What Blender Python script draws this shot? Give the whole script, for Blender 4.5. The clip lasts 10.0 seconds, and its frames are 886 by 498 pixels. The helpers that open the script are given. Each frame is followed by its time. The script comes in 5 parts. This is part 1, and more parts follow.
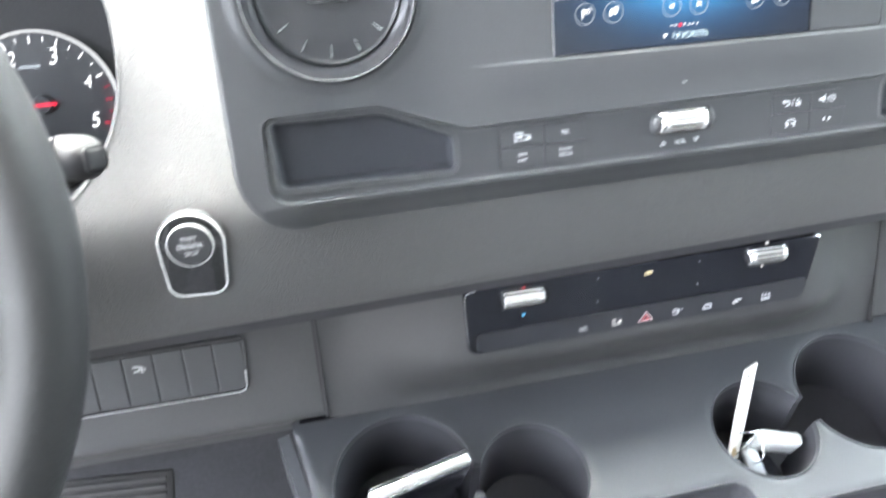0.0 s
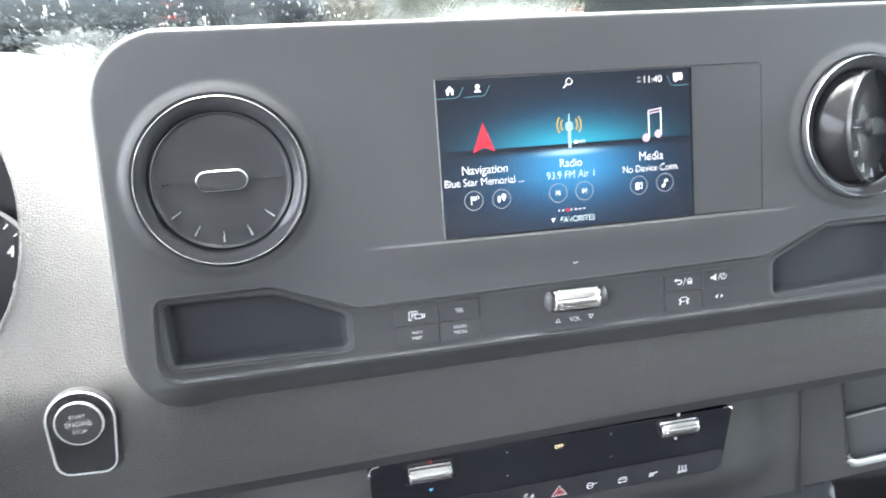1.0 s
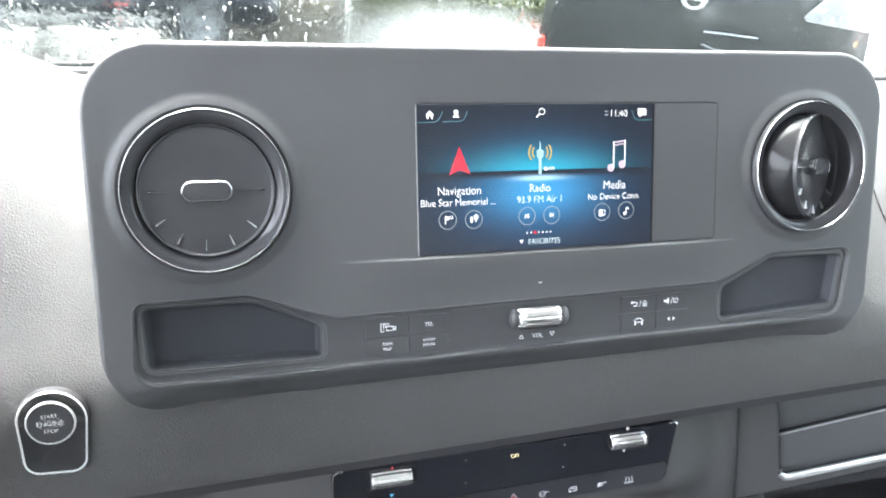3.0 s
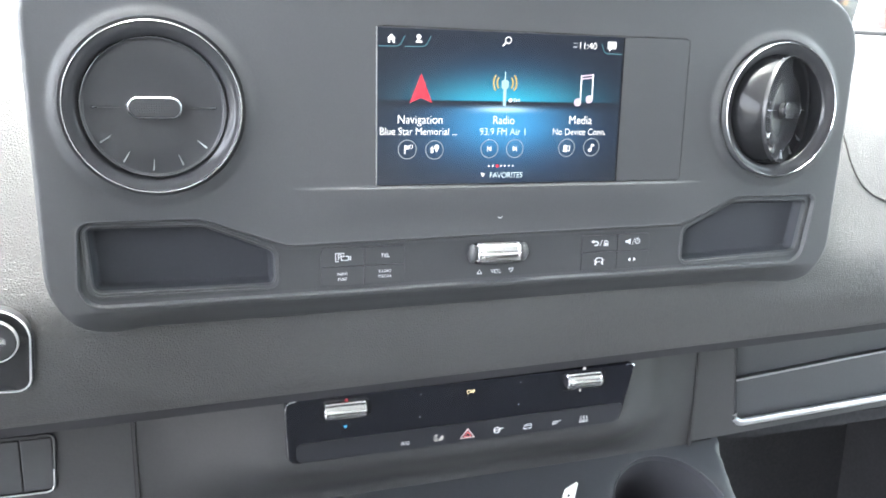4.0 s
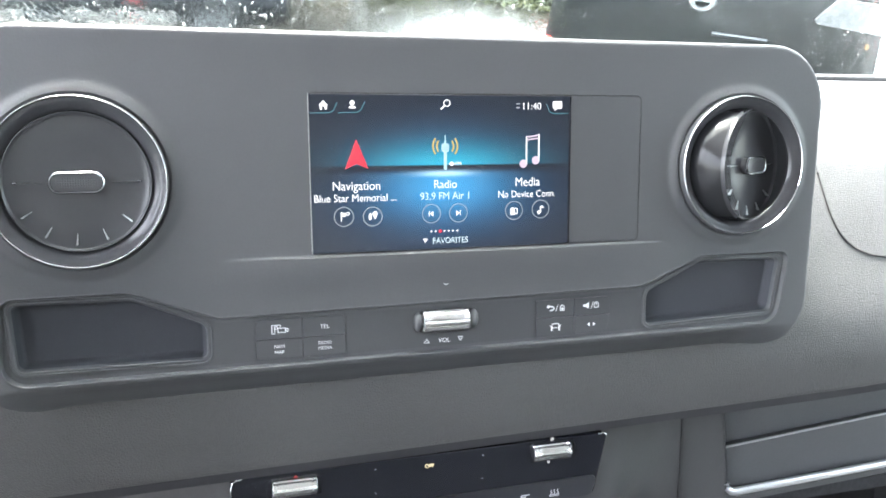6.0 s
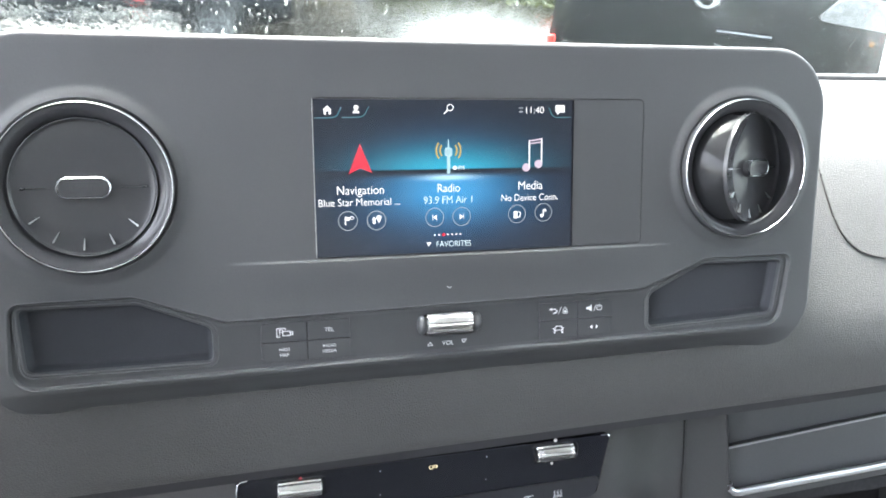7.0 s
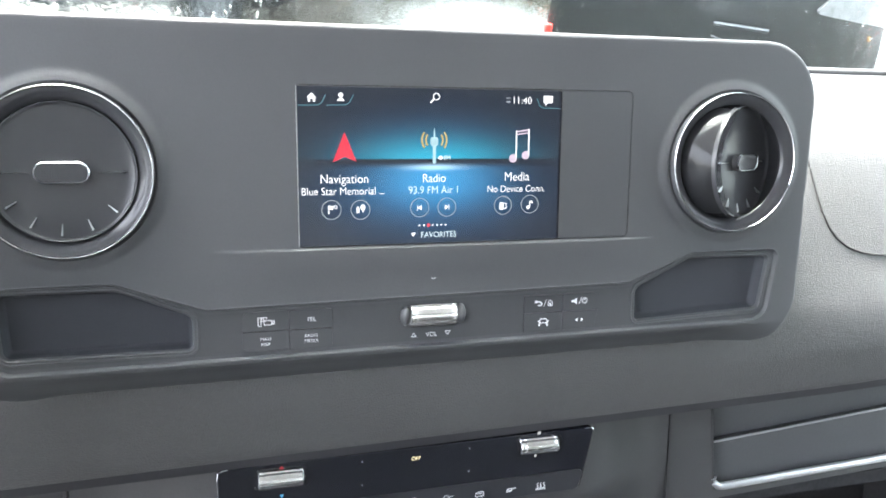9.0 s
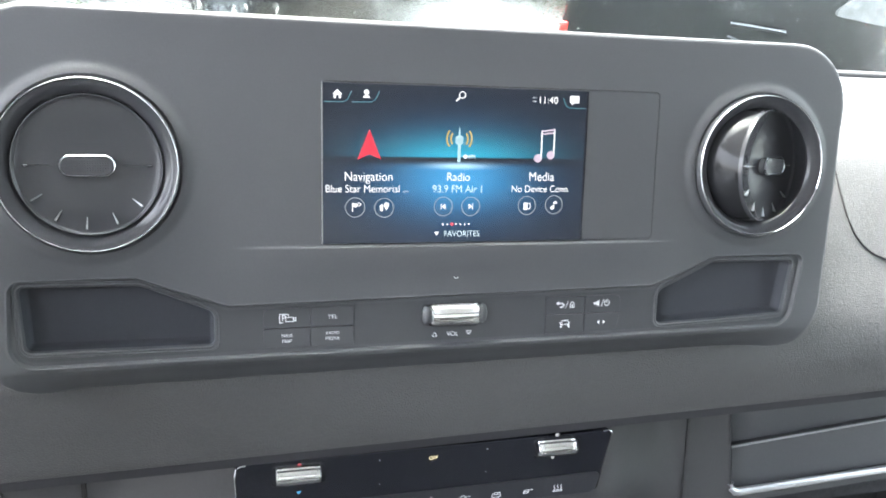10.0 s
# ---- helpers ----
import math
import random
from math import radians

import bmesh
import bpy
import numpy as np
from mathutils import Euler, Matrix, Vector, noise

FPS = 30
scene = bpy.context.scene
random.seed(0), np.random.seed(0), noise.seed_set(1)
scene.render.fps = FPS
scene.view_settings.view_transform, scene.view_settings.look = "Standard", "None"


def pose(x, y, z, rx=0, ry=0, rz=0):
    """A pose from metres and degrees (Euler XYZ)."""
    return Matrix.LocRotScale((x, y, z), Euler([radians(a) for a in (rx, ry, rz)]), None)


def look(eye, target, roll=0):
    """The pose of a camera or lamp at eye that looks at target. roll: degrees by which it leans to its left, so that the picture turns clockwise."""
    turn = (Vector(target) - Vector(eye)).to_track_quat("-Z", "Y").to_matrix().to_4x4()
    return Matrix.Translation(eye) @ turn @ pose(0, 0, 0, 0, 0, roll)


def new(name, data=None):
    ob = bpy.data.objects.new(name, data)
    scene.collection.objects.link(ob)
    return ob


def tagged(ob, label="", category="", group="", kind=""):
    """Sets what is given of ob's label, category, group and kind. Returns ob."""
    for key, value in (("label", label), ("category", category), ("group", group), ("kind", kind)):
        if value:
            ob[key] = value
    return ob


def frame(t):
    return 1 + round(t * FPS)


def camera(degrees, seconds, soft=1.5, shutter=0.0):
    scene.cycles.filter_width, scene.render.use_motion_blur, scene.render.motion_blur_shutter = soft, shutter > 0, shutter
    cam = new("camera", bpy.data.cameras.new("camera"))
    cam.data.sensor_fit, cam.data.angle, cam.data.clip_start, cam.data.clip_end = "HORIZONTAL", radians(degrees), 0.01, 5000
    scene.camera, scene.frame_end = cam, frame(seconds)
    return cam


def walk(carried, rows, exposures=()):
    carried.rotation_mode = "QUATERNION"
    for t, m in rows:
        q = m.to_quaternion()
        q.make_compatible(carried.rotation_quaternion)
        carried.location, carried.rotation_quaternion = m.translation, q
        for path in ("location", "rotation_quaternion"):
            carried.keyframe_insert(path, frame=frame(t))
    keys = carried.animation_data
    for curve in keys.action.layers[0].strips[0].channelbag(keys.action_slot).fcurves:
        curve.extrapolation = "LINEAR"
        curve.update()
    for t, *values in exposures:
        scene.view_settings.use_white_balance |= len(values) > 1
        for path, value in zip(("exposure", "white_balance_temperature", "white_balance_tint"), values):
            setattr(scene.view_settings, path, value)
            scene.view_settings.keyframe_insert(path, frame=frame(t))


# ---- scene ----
# The cab is modelled in the frame of the upright centre panel (x across, y forward, z up its face);
# BASE leans that frame back to its true stance in the van.
S, LEAN, HEIGHT = 0.955, 18.0, 1.65
EXPOSURE = 4.42
BASE = pose(0, 0, HEIGHT, -LEAN, 0, 0)
cam = camera(60.5, 10.0, soft=1.7, shutter=0.5)
PATH = [
    (0, (-0.228, -0.423, -0.009), (0.119, 1.444, -0.636), -4.7),
    (0.5, (-0.188, -0.428, 0.006), (0.163, 1.491, -0.432), -5.5),
    (0.7, (-0.1835, -0.4363, 0.0078), (0.1952, 1.4985, -0.3284), -5.19),
    (1, (-0.171, -0.437, 0.013), (0.242, 1.5, -0.272), -4),
    (1.2, (-0.1702, -0.43, 0.012), (0.2793, 1.499, -0.263), -3.7),
    (1.5, (-0.186, -0.432, 0.015), (0.286, 1.495, -0.244), -2.4),
    (1.7, (-0.1951, -0.4375, 0.0219), (0.2852, 1.4877, -0.2291), -1.86),
    (2, (-0.211, -0.447, 0.032), (0.305, 1.468, -0.229), -1.7),
    (2.2, (-0.2075, -0.4471, 0.0308), (0.3189, 1.4657, -0.2217), -1.43),
    (3.3, (-0.1882, -0.453, 0.0233), (0.3842, 1.4351, -0.3045), -0.3),
    (3.5, (-0.186, -0.452, 0.022), (0.399, 1.425, -0.349), 0.4),
    (3.7, (-0.1798, -0.45, 0.0181), (0.4017, 1.4199, -0.3884), 0.68),
    (4, (-0.175, -0.449, 0.013), (0.415, 1.416, -0.403), 1.2),
    (4.5, (-0.159, -0.446, 0.017), (0.429, 1.425, -0.371), 1.4),
    (4.7, (-0.15, -0.442, 0.02), (0.4345, 1.4345, -0.3522), 1.8),
    (5, (-0.141, -0.436, 0.019), (0.408, 1.457, -0.318), 1.3),
    (5.5, (-0.119, -0.446, 0.019), (0.394, 1.463, -0.288), 0.2),
    (5.7, (-0.1174, -0.446, 0.019), (0.4, 1.4644, -0.2687), -0.2),
    (6.8, (-0.1162, -0.4489, 0.022), (0.3901, 1.4663, -0.2537), -0.65),
    (7, (-0.117, -0.449, 0.023), (0.387, 1.466, -0.262), -0.5),
    (7.5, (-0.114, -0.447, 0.026), (0.389, 1.466, -0.268), -0.3),
    (8, (-0.112, -0.448, 0.022), (0.399, 1.462, -0.277), -0.1),
    (8.5, (-0.11, -0.448, 0.021), (0.408, 1.459, -0.288), 0),
    (8.8, (-0.1095, -0.4466, 0.0222), (0.414, 1.459, -0.287), 0.25),
    (9, (-0.11, -0.446, 0.024), (0.407, 1.46, -0.292), 0.4),
    (9.5, (-0.11, -0.445, 0.022), (0.392, 1.463, -0.305), 0.9),
    (9.7, (-0.1134, -0.4436, 0.022), (0.392, 1.464, -0.305), 0.85),
    (10, (-0.117, -0.441, 0.025), (0.375, 1.47, -0.3), 1.3),
]
walk(cam, [(t, BASE @ look(Vector(eye) * S, Vector(target) * S, roll)) for t, eye, target, roll in PATH],
     exposures=[(t, EXPOSURE + q) for t, q in ((0, 1.18), (0.5, 1.10), (1, 0.75), (2, 0.46), (3.5, 0.78), (5, 0.8), (7, 0.47), (10, 0.47))])

# ---- light: a bright overcast sky, with the sun behind thin cloud ahead of the van ----
world = bpy.data.worlds.new("sky")
scene.world = world
world.use_nodes = True
SUN_UP, SUN_ROUND = radians(63), radians(-25)
wn = world.node_tree.nodes
sky = wn.new("ShaderNodeTexSky")
sky.sky_type, sky.sun_disc = "NISHITA", False
sky.sun_elevation, sky.sun_rotation = SUN_UP, SUN_ROUND
sky.air_density, sky.dust_density = 1.0, 4.0
wn["Background"].inputs[1].default_value = 0.15
cloud = wn.new("ShaderNodeHueSaturation")  # thin cloud greys the blue
cloud.inputs["Saturation"].default_value = 0.36
world.node_tree.links.new(sky.outputs[0], cloud.inputs["Color"])
world.node_tree.links.new(cloud.outputs[0], wn["Background"].inputs[0])
sun = new("sun", bpy.data.lights.new("sun", "SUN"))
sun.data.energy, sun.data.angle, sun.data.color = 0.6, radians(14), (1.0, 0.97, 0.93)
sun.matrix_world = look((0, 0, 0), (-math.sin(SUN_ROUND) * math.cos(SUN_UP), -math.cos(SUN_ROUND) * math.cos(SUN_UP), -math.sin(SUN_UP)))


# ---- materials ----
LAMP = 2 ** -EXPOSURE  # lit marks, at the daylight's level


def material(name, colour, rough=0.5, metal=0.0, grain=0.0, size=0.001, mottle=0.12, kind="NOISE", coat=0.0, spread=0.06, spec=0.5):
    """A painted, moulded or metal surface: colour varied at two scales, uneven gloss, and a fine relief."""
    m = bpy.data.materials.new(name)
    m.use_nodes = True
    nt = m.node_tree
    n, lk = nt.nodes, nt.links.new
    b = n["Principled BSDF"]
    b.inputs["Metallic"].default_value = metal
    b.inputs["Coat Weight"].default_value = coat
    b.inputs["Coat Roughness"].default_value = 0.08
    b.inputs["Specular IOR Level"].default_value = spec
    co = n.new("ShaderNodeTexCoord")
    big, fine = n.new("ShaderNodeTexNoise"), n.new("ShaderNodeTexNoise")
    big.inputs["Scale"].default_value, big.inputs["Detail"].default_value = 14.0, 5.0
    fine.inputs["Scale"].default_value, fine.inputs["Detail"].default_value = 0.6 / size, 3.0
    for t in (big, fine):
        lk(co.outputs["Object"], t.inputs["Vector"])
    add = n.new("ShaderNodeMath")
    add.operation = "ADD"
    lk(big.outputs[0], add.inputs[0])
    lk(fine.outputs[0], add.inputs[1])
    ramp = n.new("ShaderNodeMapRange")
    ramp.inputs["From Min"].default_value, ramp.inputs["From Max"].default_value = 0.6, 1.4
    ramp.inputs["To Min"].default_value, ramp.inputs["To Max"].default_value = 1 - mottle, 1 + mottle
    lk(add.outputs[0], ramp.inputs["Value"])
    tint = n.new("ShaderNodeVectorMath")
    tint.operation = "SCALE"
    tint.inputs[0].default_value = colour
    lk(ramp.outputs[0], tint.inputs["Scale"])
    lk(tint.outputs[0], b.inputs["Base Color"])
    rr = n.new("ShaderNodeMapRange")
    rr.inputs["From Min"].default_value, rr.inputs["From Max"].default_value = 0.3, 0.7
    rr.inputs["To Min"].default_value, rr.inputs["To Max"].default_value = max(rough - spread, 0.02), min(rough + spread, 1)
    lk(big.outputs[0], rr.inputs["Value"])
    lk(rr.outputs[0], b.inputs["Roughness"])
    if grain:
        bump = n.new("ShaderNodeBump")
        bump.inputs["Strength"].default_value = grain
        bump.inputs["Distance"].default_value = size * (0.24 if kind == "HIDE" else 0.35)
        if kind == "HIDE":
            warp = n.new("ShaderNodeVectorMath")
            warp.operation = "MULTIPLY_ADD"
            sway = n.new("ShaderNodeTexNoise")
            sway.inputs["Scale"].default_value = 0.35 / size
            lk(co.outputs["Object"], sway.inputs["Vector"])
            lk(sway.outputs["Color"], warp.inputs[0])
            warp.inputs[1].default_value = (size * 0.9,) * 3
            lk(co.outputs["Object"], warp.inputs[2])
            slant = n.new("ShaderNodeVectorRotate")
            slant.rotation_type = "Y_AXIS"
            slant.inputs["Angle"].default_value = radians(42)
            lk(warp.outputs[0], slant.inputs["Vector"])
            squash = n.new("ShaderNodeVectorMath")
            squash.operation = "MULTIPLY"
            squash.inputs[1].default_value = (0.62, 1.0, 1.0)
            lk(slant.outputs[0], squash.inputs[0])
            crease = n.new("ShaderNodeTexVoronoi")
            crease.feature = "DISTANCE_TO_EDGE"
            crease.inputs["Scale"].default_value, crease.inputs["Randomness"].default_value = 0.85 / size, 1.0
            lk(squash.outputs[0], crease.inputs["Vector"])
            dome = n.new("ShaderNodeMapRange")
            dome.interpolation_type = "SMOOTHSTEP"
            dome.inputs["From Max"].default_value = 0.32
            lk(crease.outputs["Distance"], dome.inputs["Value"])
            lk(dome.outputs[0], bump.inputs["Height"])
        else:
            lk(fine.outputs[0], bump.inputs["Height"])
        lk(bump.outputs[0], b.inputs["Normal"])
    return m


def glow(name, colour, strength):
    m = bpy.data.materials.new(name)
    m.use_nodes = True
    b = m.node_tree.nodes["Principled BSDF"]
    b.inputs["Base Color"].default_value = (0.02, 0.02, 0.02, 1)
    b.inputs["Roughness"].default_value = 0.25
    b.inputs["Emission Color"].default_value = (*colour, 1)
    b.inputs["Emission Strength"].default_value = strength * LAMP
    return m


def pane(name, tint=(0.78, 0.82, 0.80)):
    """Thin window glass: clear, with a sharp gloss."""
    m = bpy.data.materials.new(name)
    m.use_nodes = True
    n, lk = m.node_tree.nodes, m.node_tree.links.new
    n.remove(n["Principled BSDF"])
    clear, gloss, mix, rim, fres = (n.new("ShaderNode" + k) for k in ("BsdfTransparent", "BsdfGlossy", "MixShader", "LayerWeight", "Math"))
    fres.operation, fres.inputs[1].default_value = "POWER", 4.0
    lk(rim.outputs["Facing"], fres.inputs[0])
    clear.inputs[0].default_value = (*tint, 1)
    gloss.inputs["Roughness"].default_value = 0.02
    lk(fres.outputs[0], mix.inputs[0])
    lk(clear.outputs[0], mix.inputs[1])
    lk(gloss.outputs[0], mix.inputs[2])
    lk(mix.outputs[0], n["Material Output"].inputs[0])
    return m


def wet_glass():
    """A windscreen with a thin, uneven film of running rain, which bends what is seen through parts of it."""
    m = pane("rain-wet windscreen glass")
    n, lk = m.node_tree.nodes, m.node_tree.links.new
    out = n["Material Output"]
    dry = out.inputs[0].links[0].from_socket
    co, runs, bump, film = (n.new("ShaderNode" + k) for k in ("TexCoord", "TexNoise", "Bump", "BsdfRefraction"))
    pull = n.new("ShaderNodeVectorMath")
    pull.operation = "MULTIPLY"
    pull.inputs[1].default_value = (1.0, 0.4, 0.4)
    lk(co.outputs["Object"], pull.inputs[0])
    lk(pull.outputs[0], runs.inputs["Vector"])
    runs.inputs["Scale"].default_value, runs.inputs["Detail"].default_value = 70.0, 4.0
    bump.inputs["Strength"].default_value, bump.inputs["Distance"].default_value = 1.0, 0.009
    lk(runs.outputs[0], bump.inputs["Height"])
    lk(bump.outputs[0], film.inputs["Normal"])
    film.inputs["IOR"].default_value, film.inputs["Roughness"].default_value = 1.025, 0.04
    film.inputs["Color"].default_value = (0.80, 0.83, 0.81, 1)
    # the driver's half, not wiped, carries more water
    place, side, patch, amount, mix = (n.new("ShaderNode" + k) for k in ("SeparateXYZ", "MapRange", "TexNoise", "Math", "MixShader"))
    lk(co.outputs["Object"], place.inputs[0])
    lk(place.outputs[0], side.inputs["Value"])
    side.inputs["From Min"].default_value, side.inputs["From Max"].default_value = 0.25, -0.15
    side.inputs["To Min"].default_value, side.inputs["To Max"].default_value = 0.2, 1.4
    patch.inputs["Scale"].default_value = 22.0
    lk(co.outputs["Object"], patch.inputs["Vector"])
    amount.operation, amount.use_clamp = "MULTIPLY", True
    lk(side.outputs[0], amount.inputs[0])
    lk(patch.outputs[0], amount.inputs[1])
    lk(amount.outputs[0], mix.inputs[0])
    lk(dry, mix.inputs[1])
    lk(film.outputs[0], mix.inputs[2])
    lk(mix.outputs[0], out.inputs[0])
    return m


def water_drop():
    m = bpy.data.materials.new("water")
    m.use_nodes = True
    b = m.node_tree.nodes["Principled BSDF"]
    b.inputs["Base Color"].default_value = (1, 1, 1, 1)
    b.inputs["Roughness"].default_value, b.inputs["IOR"].default_value = 0.02, 1.33
    b.inputs["Transmission Weight"].default_value = 1.0
    return m


PANEL = material("moulded panel plastic", (0.0514, 0.0538, 0.0579), 0.52, grain=0.25, size=0.0007, mottle=0.06)
# darker copy of the panel plastic, with the trough's shade in its colour
TROUGH_SHADE = material("panel plastic with trough shade", (0.0408, 0.0426, 0.0463), 0.50, grain=0.25, size=0.0007, mottle=0.06)
HIDE = material("soft dash skin", (0.0757, 0.0757, 0.0769), 0.55, grain=1.0, size=0.0010, mottle=0.07, kind="HIDE", spec=0.35)
FASCIA = material("lower dash plastic", (0.0473, 0.0473, 0.0493), 0.62, grain=0.35, size=0.0012, mottle=0.08, spec=0.35)
TRAYMAT = material("tray plastic", (0.0437, 0.0456, 0.051), 0.37, grain=0.3, size=0.001, mottle=0.08, spread=0.03)
GLOSS = material("piano black", (0.011, 0.012, 0.016), 0.10, mottle=0.05, spread=0.03)
SURROUND = material("smooth screen surround", (0.0499, 0.0523, 0.0563), 0.46, mottle=0.05)
BRIGHT = material("bright white print", (0.80, 0.81, 0.82), 0.5, mottle=0.05)
RINGMAT = material("bright satin ring", (0.82, 0.83, 0.84), 0.34, metal=0.45, mottle=0.03)
PLATE = material("grey button plate", (0.1188, 0.1215, 0.1283), 0.5, mottle=0.05)
SATIN = material("satin black", (0.0256, 0.0272, 0.0304), 0.38, grain=0.15, size=0.0006, mottle=0.08)
BUTTON = material("button black", (0.0381, 0.0396, 0.0436), 0.45, grain=0.15, size=0.0006, mottle=0.06)
STRIPMAT = material("satin black strip", (0.0218, 0.0228, 0.0273), 0.32, mottle=0.05)
DEEP = material("black rubber", (0.03, 0.03, 0.0315), 0.75, grain=0.3, size=0.001, mottle=0.15)
HOLLOW = material("matt black lining", (0.004, 0.004, 0.005), 0.9, mottle=0.1, spec=0.03)
LINING = material("cubby lining", (0.0429, 0.0454, 0.0528), 0.75, mottle=0.05, spec=0.25)
SHELFMAT = material("dark shelf plastic", (0.0599, 0.0614, 0.0655), 0.65, grain=0.3, size=0.0012, mottle=0.08, spec=0.3)
SKIN_SHADE = material("dark skin-edge shade", (0.0381, 0.0381, 0.0426), 0.7, mottle=0.1, spec=0.25)
FOOT = material("footwell felt", (0.0246, 0.0246, 0.0272), 0.9, grain=0.3, size=0.003, mottle=0.3, spec=0.2)
EDGE = material("satin silver-grey edge", (0.547, 0.555, 0.572), 0.30, metal=0.7, mottle=0.06)
EDGE_GLINT = material("pale edge glint", (0.256, 0.261, 0.269), 0.35, mottle=0.06)
WELL = material("well lining", (0.0426, 0.0426, 0.0486), 0.6, mottle=0.1, spec=0.35)
CHROME = material("chrome", (0.82, 0.83, 0.84), 0.12, metal=1.0, mottle=0.03, spread=0.05)
DARKCHROME = material("smoked chrome", (0.30, 0.31, 0.33), 0.16, metal=1.0, mottle=0.05, spread=0.06)
CONE = material("smoked satin plastic", (0.036, 0.037, 0.041), 0.18, mottle=0.05, spread=0.03, spec=0.32)
DUCT = material("duct black", (0.0336, 0.0348, 0.0384), 0.6, mottle=0.1, spec=0.3)
# lighter copy of the barrel black, haze and reflection put into its colour
VENT_HAZE_BLACK = material("vent black lifted by haze", (0.0414, 0.0425, 0.046), 0.17, mottle=0.03, spread=0.01, spec=0.30)
BARREL = material("glossy barrel black", (0.016, 0.0165, 0.018), 0.13, mottle=0.03, spread=0.01, spec=0.16)
VANE_GLINT = material("vane edge glint", (0.45, 0.46, 0.47), 0.38, metal=1.0, mottle=0.05)
SILVER = material("brushed silver", (0.62, 0.63, 0.64), 0.32, metal=1.0, grain=0.1, size=0.0006, mottle=0.06)
PRINT = glow("backlit white print", (0.9, 0.92, 0.95), 0.45)
MARK = material("white print", (0.7788, 0.793, 0.8071), 0.5, mottle=0.08)
ROLLED = material("satin chrome roller", (0.93, 0.93, 0.93), 0.22, metal=1.0, mottle=0.03, spread=0.05)
DIM = material("grey print", (0.6, 0.6188, 0.6375), 0.5, mottle=0.08)
LIT = glow("screen white", (0.95, 0.97, 1.0), 1.0)
LITDIM = glow("screen grey", (0.55, 0.62, 0.70), 0.5)
LITBLUE = glow("screen pale blue", (0.55, 0.85, 0.95), 0.75)
LITICE = glow("screen ice white", (0.72, 0.92, 1.0), 0.9)
LITRED = glow("screen red", (0.90, 0.02, 0.06), 0.8)
LITAMBER = glow("screen amber", (0.90, 0.62, 0.16), 0.6)
LITPINK = glow("screen lilac", (0.85, 0.70, 0.86), 0.7)
LITTEAL = glow("screen teal line", (0.12, 0.45, 0.55), 0.45)
REDMARK = glow("red backlit mark", (0.75, 0.06, 0.08), 0.5)
BLUEMARK = glow("blue backlit mark", (0.10, 0.45, 0.80), 0.7)
YELLOWMARK = glow("yellow backlit mark", (1.0, 0.86, 0.55), 1.3)
GLASS = pane("window glass")
WETGLASS = wet_glass()


# ---- builders ----
def W(p):
    return BASE @ (Vector(p) * S)


def thing(name, base, label, category, group="", kind="", inside=True):
    ob = new(name)
    ob.location = W(base) if inside else Vector(base)
    return tagged(ob, label, category, group, kind)


def origin(ob):
    while ob.parent:
        ob = ob.parent
    return ob.location


def part(name, bm, mat, parent, label="", inside=True, smooth=30):
    """One mesh under a thing or a part; bm is in cab coordinates (or world metres, if not inside)."""
    o = origin(parent)
    for v in bm.verts:
        v.co = (W(v.co) if inside else v.co) - o
    bm.normal_update()
    me = bpy.data.meshes.new(name)
    for f in bm.faces:
        f.smooth = True
    for e in bm.edges:
        if len(e.link_faces) == 2 and (e.calc_face_angle(0) > radians(smooth) or max(len(f.verts) for f in e.link_faces) > 4):
            e.smooth = False
    bm.to_mesh(me)
    bm.free()
    me.materials.append(mat)
    ob = new(name, me)
    ob.parent = parent
    return tagged(ob, label)


def structure(name, bm, mat, inside=True, label="", kind="structure", category=""):
    for v in bm.verts:
        v.co = W(v.co) if inside else v.co
    bm.normal_update()
    me = bpy.data.meshes.new(name)
    bm.to_mesh(me)
    bm.free()
    me.materials.append(mat)
    return tagged(new(name, me), label, category, "", kind)


def merge(*bms):
    out = bmesh.new()
    for b in bms:
        vs = [out.verts.new(v.co) for v in b.verts]
        b.verts.index_update()
        for f in b.faces:
            out.faces.new([vs[v.index] for v in f.verts])
        b.free()
    return out


def box(x0, x1, y0, y1, z0, z1, bevel=0.0, segs=2):
    bm = bmesh.new()
    bmesh.ops.create_cube(bm, size=1)
    for v in bm.verts:
        v.co = ((x0 + x1) / 2 + v.co.x * (x1 - x0), (y0 + y1) / 2 + v.co.y * (y1 - y0), (z0 + z1) / 2 + v.co.z * (z1 - z0))
    if bevel:
        bmesh.ops.bevel(bm, geom=bm.edges[:], offset=bevel, segments=segs, profile=0.5, affect="EDGES")
    return bm


def loft(loops, cap0=False, cap1=False, closed=True):
    """Quads between loops of equally many points."""
    bm = bmesh.new()
    rows = [[bm.verts.new(p) for p in lp] for lp in loops]
    n = len(rows[0])
    for a, b in zip(rows, rows[1:]):
        for i in range(n if closed else n - 1):
            j = (i + 1) % n
            bm.faces.new((a[i], a[j], b[j], b[i]))
    if cap0:
        bm.faces.new(rows[0][::-1])
    if cap1:
        bm.faces.new(rows[-1])
    bmesh.ops.recalc_face_normals(bm, faces=bm.faces[:])
    return bm


